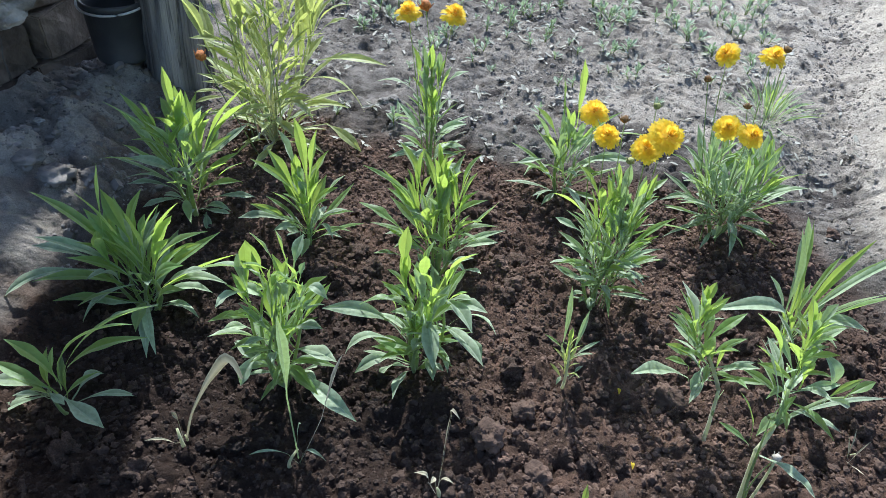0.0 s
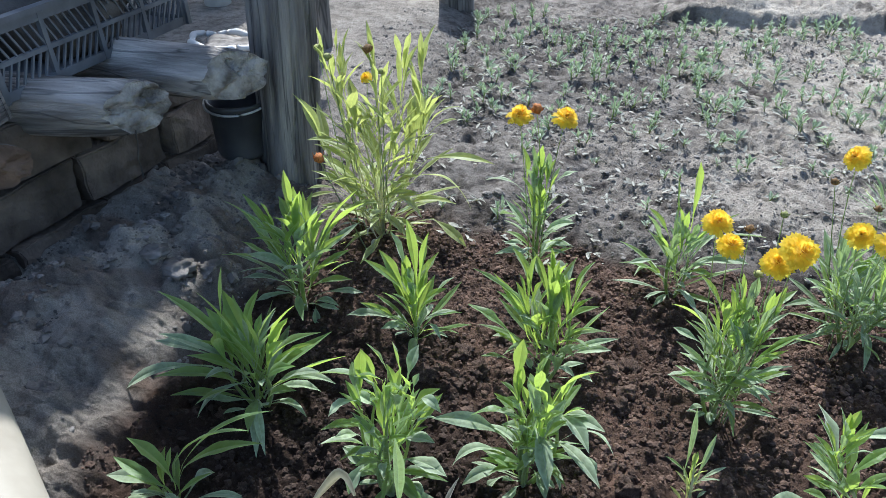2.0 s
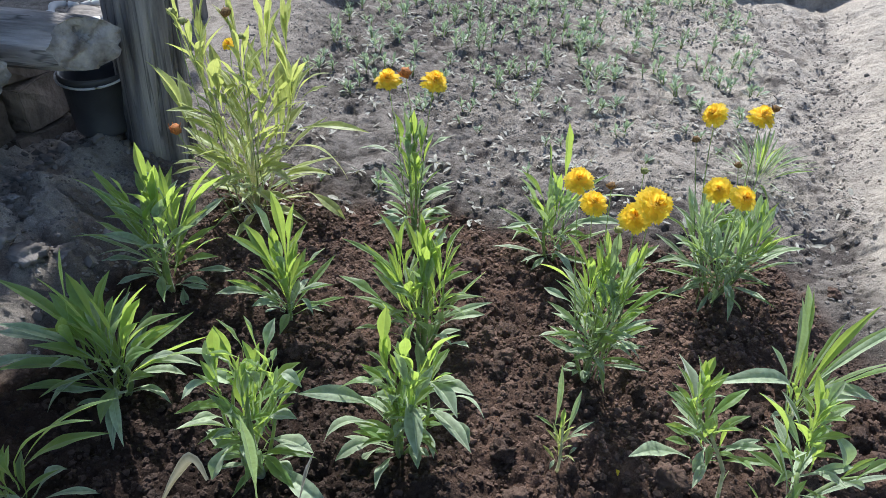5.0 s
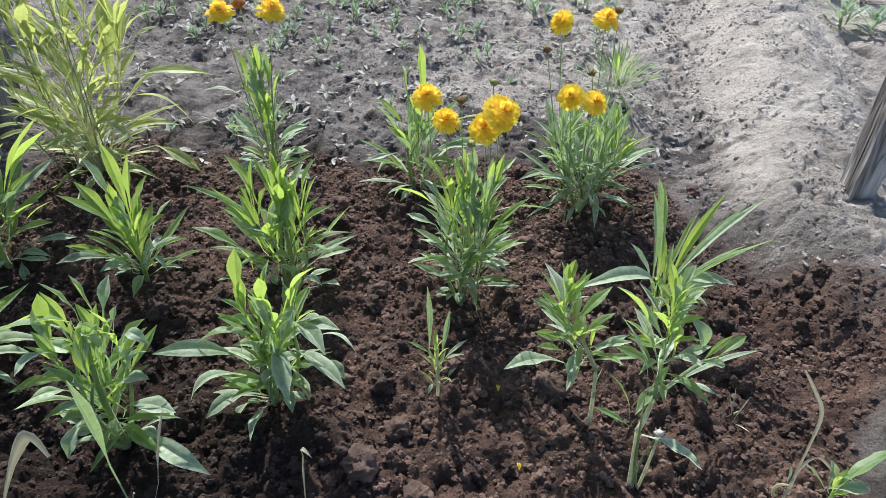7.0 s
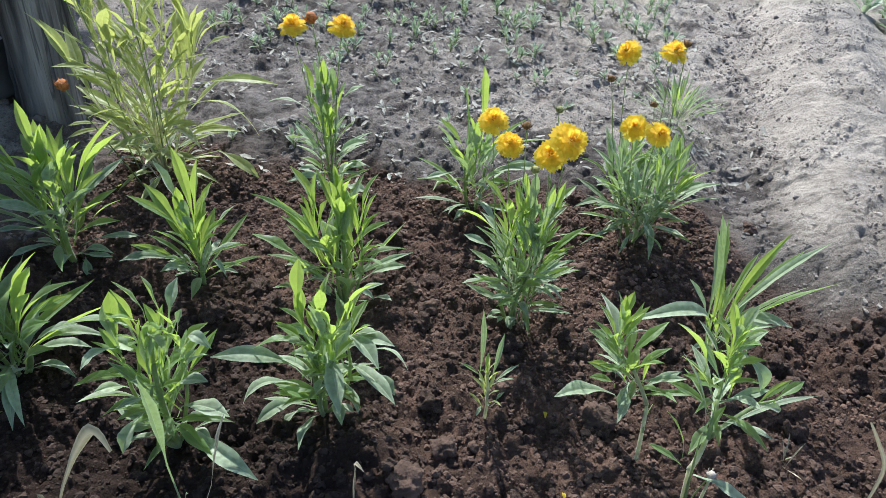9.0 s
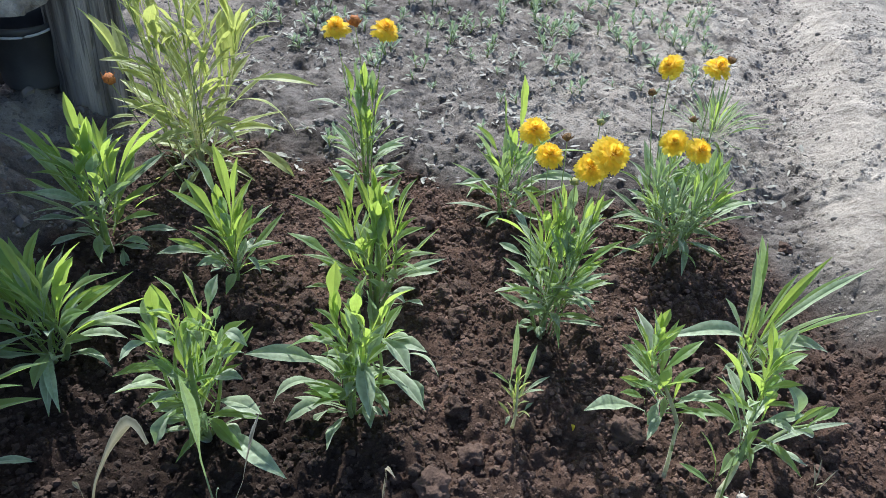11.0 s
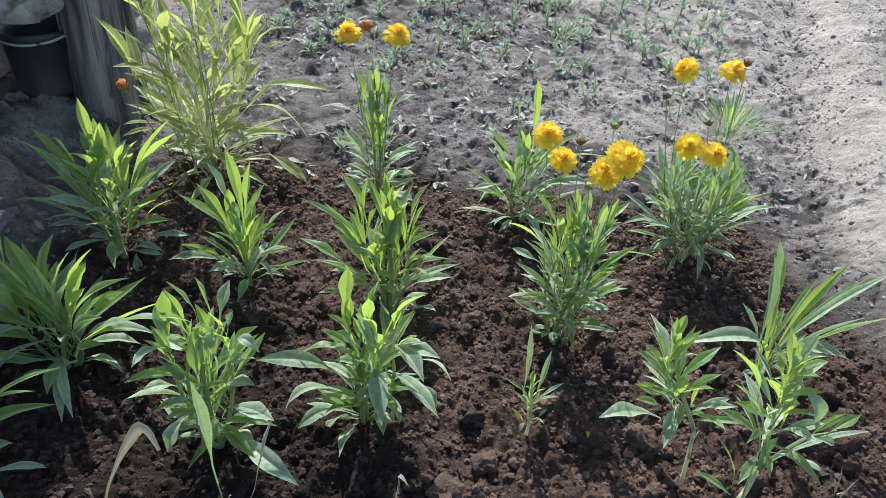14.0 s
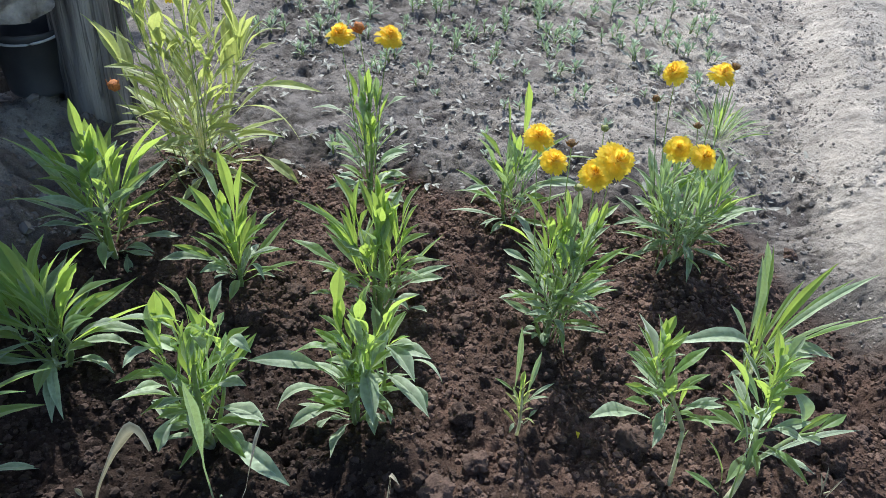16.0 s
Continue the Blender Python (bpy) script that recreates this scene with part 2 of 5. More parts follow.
soak(CLOD)
CLOD_BANK = material("clod_bank", (0.10, 0.088, 0.078), (0.33, 0.295, 0.265), 14, 0.95, 0.6, 220)
CLOD_RED = material("clod_reddish", (0.075, 0.047, 0.035), (0.235, 0.144, 0.105), 18, 0.95, 0.9, 220)
CLOD_DRY = material("clod_dry", (0.22, 0.195, 0.168), (0.58, 0.525, 0.455), 12, 0.95, 0.6, 220)
CLOD_GREY = material("clod_grey", (0.15, 0.137, 0.125), (0.36, 0.333, 0.306), 30, 0.95, 0.6, 220)


# ---- ground ----
def lattice(ix, iy, seed):
    h = np.sin(ix * 127.1 + iy * 311.7 + seed * 74.7) * 43758.5453
    return h - np.floor(h)


def soft_noise(x, y, seed):
    ix, iy = np.floor(x), np.floor(y)
    fx, fy = x - ix, y - iy
    fx, fy = fx * fx * (3 - 2 * fx), fy * fy * (3 - 2 * fy)
    a = lattice(ix, iy, seed) * (1 - fx) + lattice(ix + 1, iy, seed) * fx
    b = lattice(ix, iy + 1, seed) * (1 - fx) + lattice(ix + 1, iy + 1, seed) * fx
    return a * (1 - fy) + b * fy - 0.5


def cloud(x, y, size, seed, octaves=4):
    total, amp = 0 * x, 1.0
    for k in range(octaves):
        total, amp, size = total + amp * soft_noise(x / size + k * 7.3, y / size - k * 3.1, seed + k), amp * 0.5, size * 0.5
    return total


def crumbs(x, y, size, seed):
    """Rounded lumps of about that size, packed side by side."""
    u, v = x / size, y / size
    iu, iv = np.floor(u), np.floor(v)
    best = 0 * u
    for a in (-1, 0, 1):
        for b in (-1, 0, 1):
            cx, cy = iu + a, iv + b
            px, py = cx + lattice(cx, cy, seed), cy + lattice(cx, cy, seed + 5)
            r = 0.45 + 0.5 * lattice(cx, cy, seed + 9)
            d = ((u - px) ** 2 + (v - py) ** 2) / (r * r)
            best = np.maximum(best, np.sqrt(np.clip(1 - d, 0, 1)) * r)
    return best


def step(a, b, v):
    w = np.clip((v - a) / (b - a), 0, 1)
    return w * w * (3 - 2 * w)


def dug(x, y, soft=0.06):
    """1 inside the dug bed, 0 outside."""
    x, y = x + 0.10 * cloud(x, y, 0.22, 3), y + 0.10 * cloud(x, y, 0.2, 8)
    left = -0.66 + 0.16 * step(0.95, 1.6, y)
    back = 1.62 - 0.22 * (x + 0.17)
    right = 0.99 - 0.16 * step(0.85, 0.5, y) - 0.20 * step(0.86, 1.16, y)
    return step(left - soft, left + 0.05, x) * step(right + soft, right - 0.05, x) * step(back + soft, back - 0.05, y) * step(-0.5, -0.3, y)


def watered(x, y):
    """Patches of the bed that are still wet."""
    u, v = x + 0.25 * cloud(x, y, 0.3, 23), y + 0.25 * cloud(x, y, 0.3, 27)
    return 0.95 * step(0.46, 0.16, np.hypot((u + 0.36) * 0.8, v - 0.79)) * dug(x, y)


def ridge(x, y):
    centre = 1.19 + 0.40 * np.maximum(y - 1.45, -0.25)
    return np.clip(1 - np.abs((x - centre) / 0.27), 0, 1)


def around(x, y):
    """1 near the beds, 0 on the open ground beyond."""
    return step(1.3, 0.1, np.maximum(np.abs(x - 0.2) - 1.45, np.abs(y - 2.1) - 1.8))


def height(x, y):
    bed = dug(x, y)
    near = around(x, y)
    z = 0.016 * cloud(x, y, 0.25, 1) * near
    lumpy = step(-0.3, 0.35, cloud(x, y, 0.14, 33))
    z = z + bed * (0.020 * cloud(x, y, 0.09, 2, 4) + 0.020 * crumbs(x, y, 0.046, 4) * lumpy + (0.006 + 0.010 * lumpy) * crumbs(x, y, 0.021, 44) + 0.0085 * crumbs(x, y, 0.0105, 6) - 0.020)
    crust = (1 - bed) * near
    top = step(0.0, 0.8, ridge(x, y))
    trodden = step(-0.42, -0.58, x) * step(2.0, 2.3, y)
    rough = (1 - 0.6 * trodden) * (1 - 0.45 * top)
    z = z + crust * rough * (0.020 * cloud(x, y, 0.075, 12, 4) + 0.011 * crumbs(x, y, 0.020, 14) * step(0.05, 0.3, cloud(x, y, 0.12, 17)) + 0.004 * crumbs(x, y, 0.010, 19) * step(-0.1, 0.2, cloud(x, y, 0.2, 20)))
    z = z - crust * rough * 0.009 * step(0.16, 0.30, cloud(x, y, 0.034, 21)) * (1 - top) * step(-0.75, -0.5, x)
    z = z - 0.010 * step(0.12, 0.02, np.abs(x - (0.88 + 0.40 * np.maximum(y - 1.45, -0.25)))) * step(1.3, 1.5, y) * near
    z = z + 0.080 * top * step(9.0, 4.0, y) + near * top * (0.014 * crumbs(x, y, 0.019, 86) * step(0.02, 0.3, cloud(x, y, 0.13, 87)) + 0.007 * crumbs(x, y, 0.010, 88) * step(0.0, 0.3, cloud(x, y, 0.09, 89)) + 0.009 * cloud(x * 0.6 + y * 0.2, y, 0.085, 81, 5) + 0.010 * cloud(x, y, 0.035, 82, 3) * step(-0.15, 0.25, cloud(x, y, 0.16, 83)) - 0.009 * step(0.10, 0.24, cloud(x * 0.7, y, 0.045, 84)) * step(-0.1, 0.2, cloud(x, y, 0.2, 85)))
    bank = step(-0.55, -0.7, x) * step(2.1, 1.8, y)
    z = z + bank * (0.046 * cloud(x, y, 0.13, 70, 6) + 0.036 * crumbs(x, y, 0.055, 72) * step(-0.1, 0.3, cloud(x, y, 0.2, 73)) + 0.018 * crumbs(x, y, 0.024, 76) * step(-0.1, 0.2, cloud(x, y, 0.1, 77)) + 0.005 * crumbs(x, y, 0.012, 75))
    foot = -1.20 + 0.27 * (y - 0.9)
    z = z + (0.080 - 0.055 * step(foot + 0.22, foot + 0.06, x) * step(0.7, 0.9, y)) * step(-0.58, -0.90, x) * step(2.6, 1.9, y) + 0.035 * step(-0.40, -0.55, x) * step(1.9, 2.4, y)
    z = z + (0.075 + 0.05 * cloud(x, y, 0.15, 40)) * step(3.50, 3.56, y + 0.08 * cloud(x, y, 0.4, 41)) * step(0.3, 0.75, x) * near
    return z


TABLE_X, TABLE_Y, TABLE_STEP = -1.8, 0.2, 0.008
TABLE = height(*np.meshgrid(TABLE_X + TABLE_STEP * np.arange(500), TABLE_Y + TABLE_STEP * np.arange(460)))


def ground_at(x, y):
    """Height of the ground, from a table of it."""
    u, v = (x - TABLE_X) / TABLE_STEP, (y - TABLE_Y) / TABLE_STEP
    i, j = int(u), int(v)
    u, v = u - i, v - j
    return float((TABLE[j, i] * (1 - u) + TABLE[j, i + 1] * u) * (1 - v) + (TABLE[j + 1, i] * (1 - u) + TABLE[j + 1, i + 1] * u) * v)


def axis_lines(a, b, fine, reach, grow=1.28):
    inner = list(np.arange(a, b, fine))
    out, s, v = [], fine, b
    while v < reach:
        out.append(v)
        s *= grow
        v += s
    low, s, v = [], fine, a
    while v > -reach:
        s *= grow
        v -= s
        low.append(v)
    return np.array(low[::-1] + inner + out)


def grid_mesh(name, xs, ys):
    gx, gy = np.meshgrid(xs, ys)
    gz = height(gx, gy)
    verts = np.stack([gx.ravel(), gy.ravel(), gz.ravel()], 1)
    nx, ny = len(xs), len(ys)
    i = (np.arange(ny - 1)[:, None] * nx + np.arange(nx - 1)[None, :]).ravel()
    faces = np.stack([i, i + 1, i + nx + 1, i + nx], 1)
    me = bpy.data.meshes.new(name)
    me.vertices.add(len(verts))
    me.vertices.foreach_set("co", verts.ravel())
    me.loops.add(faces.size)
    me.loops.foreach_set("vertex_index", faces.ravel())
    me.polygons.add(len(faces))
    me.polygons.foreach_set("loop_start", np.arange(0, faces.size, 4))
    me.polygons.foreach_set("loop_total", np.full(len(faces), 4))
    me.update(calc_edges=True)
    me.polygons.foreach_set("use_smooth", np.ones(len(faces), bool))
    x, y = gx.ravel(), gy.ravel()
    for key, value in (("bed", np.clip(dug(x, y) + (0.12 + 0.5 * step(0.02, 0.3, cloud(x, y, 0.14, 95))) * step(-0.5, -0.62, x) * step(-1.25, -1.0, x) * step(2.1, 1.7, y), 0, 1)), ("dry", np.clip(0.25 - 0.15 * step(0.55, 0.0, x) * step(1.45, 1.65, y) * step(-0.6, -0.4, x) + 0.75 * step(0.0, 0.5, ridge(x, y)) * (0.42 + 0.58 * step(1.10, 1.55, y + 0.2 * cloud(x, y, 0.2, 51))) + 0.12 * step(-0.35, -0.55, x) * step(1.8, 2.2, y) + 0.15 * step(3.5, 4.2, y) + 0.22 * step(0.1, 0.5, x) * step(2.7, 2.2, y) * step(1.4, 1.8, y) - 0.22 * step(2.1, 2.6, y) * step(0.9, 0.4, x) * step(3.6, 3.3, y) * step(-0.55, -0.35, x) + 0.50 * step(1.55, 2.5, y) * step(0.2, 0.9, x) + 0.60 * step(-0.58, -0.75, x) * step(2.0, 1.6, y) + 0.35 * cloud(x, y, 0.3, 50) * around(x, y), 0, 1))):
        me.attributes.new(key, "FLOAT", "POINT").data.foreach_set("value", value.astype(np.float32))
    me.attributes.new("wet", "FLOAT", "POINT").data.foreach_set("value", watered(x, y).astype(np.float32))
    me.attributes.new("damp", "FLOAT", "POINT").data.foreach_set("value", np.clip(0.75 * dug(x, y, 0.26) - 0.25 * step(-0.6, -0.8, x) * step(2.3, 1.8, y) + around(x, y) * 0.5 * cloud(x, y, 0.15, 55) + around(x, y) * 0.75 * step(0.16, 0.34, cloud(x, y, 0.075, 57)) * step(0.35, 0.1, ridge(x, y)) * step(-0.55, -0.4, x), 0, 1).astype(np.float32))
    me.materials.append(SOIL)
    return me


west, east = axis_lines(-1.25, -1.24, 0.0055, 900), axis_lines(1.64, 1.65, 0.0055, 900)
xs = np.concatenate([west[west < -1.2501], np.arange(-1.25, -0.74, 0.006), np.arange(-0.74, 1.02, 0.0034), np.arange(1.02, 1.45, 0.0046), np.arange(1.45, 1.65, 0.006), east[east >= 1.65]])
south, north = axis_lines(0.36, 0.37, 0.02, 900), axis_lines(3.9, 3.91, 0.02, 900)
ys = np.concatenate([south[south < 0.359], np.arange(0.36, 1.66, 0.0034), np.arange(1.66, 2.2, 0.006), np.arange(2.2, 2.6, 0.008), np.arange(2.6, 3.9, 0.011), north[north >= 3.9]])
tagged(new("ground", grid_mesh("ground", xs, ys)), "dug brown garden soil edged by dry grey crusted earth", "ground", kind="structure")


def mesh_of(name, bm, mat, smooth=True):
    me = bpy.data.meshes.new(name)
    bm.to_mesh(me)
    bm.free()
    me.materials.append(mat)
    if smooth:
        me.polygons.foreach_set("use_smooth", np.ones(len(me.polygons), bool))
    return me


def part(name, bm, mat, parent, label="", smooth=True):
    ob = new(name, mesh_of(name, bm, mat, smooth))
    ob.parent = parent
    if label:
        tagged(ob, label)
    return ob


def thing(name, label, category, at=(0, 0, 0), group="", kind="", turn=(0, 0, 0)):
    ob = new(name)
    ob.empty_display_size = 0.05
    ob.matrix_world = pose(*at, *turn)
    return tagged(ob, label, category, group, kind)


def lump(radius, seed, rough=0.35, detail=2, squash=0.8):
    bm = bmesh.new()
    bmesh.ops.create_icosphere(bm, subdivisions=detail, radius=1.0)
    for v in bm.verts:
        d = v.co.normalized()
        k = 1 + rough * noise.noise(d * 1.3 + Vector((seed * 3.7, seed, 0))) + rough * 0.5 * noise.noise(d * 3.1 + Vector((0, seed * 2.1, seed)))
        if detail > 2:
            k += rough * 0.28 * noise.noise(d * 7.3 + Vector((seed, 0, seed * 1.7))) + rough * 0.16 * noise.noise(d * 15.0 + Vector((seed * 0.7, seed, 0)))
        v.co = Vector((d.x, d.y, d.z * squash)) * k * radius
    return bm


def tube(points, radii, sides=7, bm=None, cap=True):
    bm = bm or bmesh.new()
    rings, n = [], len(points)
    pts = [Vector(p) for p in points]
    for i, p in enumerate(pts):
        d = (pts[min(i + 1, n - 1)] - pts[max(i - 1, 0)]).normalized()
        u = d.orthogonal().normalized() if abs(d.x) > 0.9 else d.cross(Vector((1, 0, 0))).normalized()
        w = d.cross(u)
        r = radii[i] if isinstance(radii, (list, tuple)) else radii
        rings.append([bm.verts.new(p + (u * math.cos(2 * math.pi * k / sides) + w * math.sin(2 * math.pi * k / sides)) * r) for k in range(sides)])
    for a, b in zip(rings, rings[1:]):
        for k in range(sides):
            bm.faces.new((a[k], a[(k + 1) % sides], b[(k + 1) % sides], b[k]))
    if cap:
        bm.faces.new(rings[0][::-1])
        bm.faces.new(rings[-1])
    return bm


def box(bm, sx, sy, sz, m=Matrix(), bevel=0.0):
    made = bmesh.ops.create_cube(bm, size=1.0, matrix=m @ Matrix.Diagonal((sx, sy, sz, 1)))
    if bevel:
        edges = {e for v in made["verts"] for e in v.link_edges}
        bmesh.ops.bevel(bm, geom=list(edges), offset=bevel, segments=2, affect="EDGES")
    return bm


# ---- timber, stones and crates beside the bed ----
def timber(name, label, category, a, b, ra, rb, bark, end=None, seed=1, cracks=7, depth=0.05, sides=40, rows=24, knob=0.04, group="", slant=0.0, hollows=()):
    """A round log from a to b with drying cracks; its sawn end is a part."""
    a, b = Vector(a), Vector(b)
    d = b - a
    ob = thing(name, label, category, group=group)
    ob.matrix_world = Matrix.Translation(a) @ d.to_track_quat("X", "Z").to_matrix().to_4x4()
    n = d.length
    bm, rings = bmesh.new(), []
    rs = random.Random(seed)
    lines = [(rs.uniform(0, 6.28), rs.uniform(0.05, 0.10), rs.uniform(0.4, 1.0), rs.uniform(-0.5, 0.5)) for k in range(cracks)]
    for i in range(rows + 1):
        s = i / rows
        r0 = (ra + (rb - ra) * s) * (0.93 if end and i == rows else 1.0)
        ring = []
        for k in range(sides):
            q = 2 * math.pi * k / sides
            r = r0 * (1 + 0.35 * knob * math.cos(3 * q + seed) + 0.2 * knob * math.cos(5 * q + 2 * seed) + knob * 2 * noise.noise(Vector((math.cos(q) * 1.2, math.sin(q) * 1.2, s * n * 4 + seed * 5))) + 0.02 * noise.noise(Vector((q * 6, s * 3, seed))))
            for c, w, deep, tw in lines:
                g = abs((q - c - tw * s + 0.25 * noise.noise(Vector((s * n * 6, c, seed))) + math.pi) % (2 * math.pi) - math.pi)
                r -= r0 * depth * deep * max(0, 1 - g / w)
            ragged = 0.0
            if end:
                worn = max(0.0, s - 0.82) / 0.18
                r *= 1 + 0.10 * worn * noise.noise(Vector((math.cos(q) * 1.6, math.sin(q) * 1.6, seed * 2.3)))
                ragged = 0.014 * worn * noise.noise(Vector((math.cos(q) * 2.2, math.sin(q) * 2.2, seed * 4.1))) + 0.008 * worn * noise.noise(Vector((q * 5, seed, 0)))
            ring.append(bm.verts.new((s * n + ragged + slant * s * math.cos(q) * r, math.cos(q) * r, math.sin(q) * r)))
        rings.append(ring)
    for u, v in zip(rings, rings[1:]):
        for k in range(sides):
            bm.faces.new((u[k], u[(k + 1) % sides], v[(k + 1) % sides], v[k]))
    last = [v.co.copy() for v in rings[-1]]
    part("trunk" if end else "shaft", bm, bark, ob)
    if end:
        edge = [v.copy() for v in last]
        mid = sum(edge, Vector()) / sides
        bm = bmesh.new()
        rim = [bm.verts.new(v) for v in edge]
        for w in (0.96, 0.89, 0.81, 0.72, 0.63, 0.54, 0.45, 0.36, 0.27, 0.18, 0.09):
            ring = []
            for k in range(sides):
                q = 2 * math.pi * k / sides
                v = mid.lerp(edge[k], w)
                v.x += 0.010 * (1 - w) + 0.010 * noise.noise(Vector((v.y * 60, v.z * 60, seed))) + 0.006 * noise.noise(Vector((q * 5, w * 2, seed)))
                for c, ww, deep, tw in lines[:5]:
                    g = abs((q - c + math.pi) % (2 * math.pi) - math.pi)
                    v.x -= 0.016 * deep * max(0, 1 - g / (0.16 / (w + 0.2)))
                for hy, hz, hr in hollows:
                    v.x -= 0.042 * float(step(hr, hr * 0.45, math.hypot(v.y - hy, v.z - hz)))
                ring.append(bm.verts.new(v))
            for k in range(sides):
                bm.faces.new((rim[k], rim[(k + 1) % sides], ring[(k + 1) % sides], ring[k]))
            rim = ring
        bm.faces.new(rim)
        part("sawn_end", bm, end, ob, "rough pale sawn end")
    return ob


timber("wooden_post", "thick weathered grey wooden post set in the ground", "post", (-0.695, 1.80, -0.1), (-0.62, 1.84, 2.3), 0.086, 0.078, POST_WOOD, None, 3, 24, 0.14, 110, 60)
timber("thin_post", "thin dark wooden post behind the thick one", "post", (-0.90, 2.80, -0.05), (-0.93, 2.82, 2.2), 0.028, 0.026, POST_WOOD, None, 5, 4, 0.06, 20, 14)
timber("wooden_post", "far wooden post at the corner of the seedling bed", "post", (-0.49, 3.58, -0.1), (-0.50, 3.60, 0.45), 0.085, 0.08, POST_WOOD, None, 9, 6, 0.05)
timber("log", "weathered grey log with a cracked sawn end on the stone wall", "log", (-1.50, 1.37, 0.355), (-0.88, 1.44, 0.335), 0.070, 0.060, WOOD_GREY, WOOD_END, 11, 9, 0.11, group="logs on the wall", slant=0.85, knob=0.07, hollows=((0.026, 0.024, 0.019), (-0.030, 0.008, 0.015)))
timber("log", "weathered grey log reaching past the wall to the post", "log", (-1.50, 1.72, 0.350), (-0.735, 1.625, 0.352), 0.072, 0.062, WOOD_GREY, WOOD_END, 14, 9, 0.10, group="logs on the wall", slant=0.85, knob=0.06, hollows=((0.004, 0.026, 0.013),))
timber("log", "short brown log with a split rust-stained end", "log", (-1.45, 1.16, 0.290), (-1.065, 1.20, 0.290), 0.058, 0.052, WOOD_GREY, WOOD_BROWN, 17, 6, 0.14, group="logs on the wall", slant=0.9, knob=0.08, hollows=((-0.01, -0.03, 0.03),))
timber("peeled_pole", "smooth peeled cream-coloured pole lying at the edge", "pole", (-1.538, 1.334, 0.17), (-0.438, 0.374, 0.09), 0.075, 0.075, WOOD_PALE, WOOD_PALE, 21, 2, 0.01, 40, 24, 0.012)


def upright_board():
    ob = thing("upright_board", "grey weathered split timber standing upright in the path", "board", (1.136, 1.185, ground_at(1.136, 1.185) - 0.03), turn=(0, 0, -8))
    for y, top, wide in ((-0.0160, 0.85, 0.018), (0.0105, 0.82, 0.030)):
        bm = box(bmesh.new(), 0.05, wide, top, pose(0, y, top / 2))
        bmesh.ops.subdivide_edges(bm, edges=[e for e in bm.edges if e.calc_length() > 0.3], cuts=24, use_grid_fill=True)
        for v in bm.verts:
            v.co += Vector((0.0022 * noise.noise(Vector((v.co.z * 9, v.co.x * 40, y * 300))), 0.0016 * noise.noise(Vector((v.co.z * 13, v.co.x * 30, 5 + y * 300))), 0))
        part("plank", bm, WOOD_BOARD, ob, smooth=False)


upright_board()

wall = tagged(new("stone_wall"), "low dry wall of brown field stones under the logs", "wall", kind="structure")
rw = random.Random(3)
for course in range(-1, 2):
    y = 0.80 + 0.09 * (course % 2)
    while y < 1.92:
        w = rw.uniform(0.17, 0.27)
        h = 0.125
        x = -1.20 + 0.27 * (y - 0.9) - 0.11 - 0.012 * course
        bm = box(bmesh.new(), 0.22, w - 0.008, h - 0.006, bevel=0.004)
        bmesh.ops.subdivide_edges(bm, edges=[e for e in bm.edges if e.calc_length() > 0.05], cuts=4, use_grid_fill=True)
        tilt = rw.uniform(-0.10, 0.10)
        for v in bm.verts:
            q = Vector((v.co.x * 8, v.co.y * 8 + y * 9, v.co.z * 9 + course * 3))
            v.co += 0.009 * noise.noise_vector(q) + 0.009 * noise.noise_vector(q * 3.3)
            v.co.z += tilt * v.co.y
        s = part("stone", bm, STONE, wall, smooth=False)
        s.matrix_world = pose(x, y + w / 2, 0.085 + h * (course + 0.5) - 0.02, rw.uniform(-2, 2), rw.uniform(-3, 3), -14 + rw.uniform(-6, 6))
        y += w


def fruit_crate(label, at, turn, length=0.56, depth=0.38, tall=0.152):
    """A lattice crate: corner posts, rails and slanting bars, each wall a part."""
    ob = thing("plastic_crate", label, "crate", at, "crates on the logs", turn=turn)
    part("base", box(bmesh.new(), depth, length, 0.008, pose(0, 0, 0.004)), PLASTIC, ob, smooth=False)
    for name, span, m in (("side_panel", length, pose(depth / 2, 0, 0, 0, 0, 90)), ("side_panel", length, pose(-depth / 2, 0, 0, 0, 0, 90)), ("end_panel", depth, pose(0, length / 2, 0)), ("end_panel", depth, pose(0, -length / 2, 0))):
        bm = bmesh.new()
        for z, h in ((0.010, 0.020), (0.075, 0.010), (tall - 0.010, 0.020)):
            box(bm, span, 0.010, h, m @ pose(0, 0, z))
        cells = max(2, round(span / 0.14))
        for k in range(cells + 1):
            box(bm, 0.011 if 0 < k < cells else 0.028, 0.012, tall, m @ pose(span * (k / cells - 0.5), 0, tall / 2))
        for k in range(cells):
            for j in range(7):
                c = span * ((k + (j + 0.8) / 7.6) / cells - 0.5)
                for z, lean in ((0.045, 25), (0.105, -25)):
                    box(bm, 0.0042, 0.005, 0.058, m @ pose(c, 0, z, 0, lean, 0))
        part(name, bm, PLASTIC, ob, smooth=False)
    bm = bmesh.new()
    for sx, sy, px, py in ((0.022, length + 0.02, depth / 2, 0), (0.022, length + 0.02, -depth / 2, 0), (depth + 0.02, 0.022, 0, length / 2), (depth + 0.02, 0.022, 0, -length / 2)):
        box(bm, sx, sy, 0.012, pose(px, py, tall + 0.004))
    part("rim", bm, PLASTIC, ob, smooth=False)
    return ob


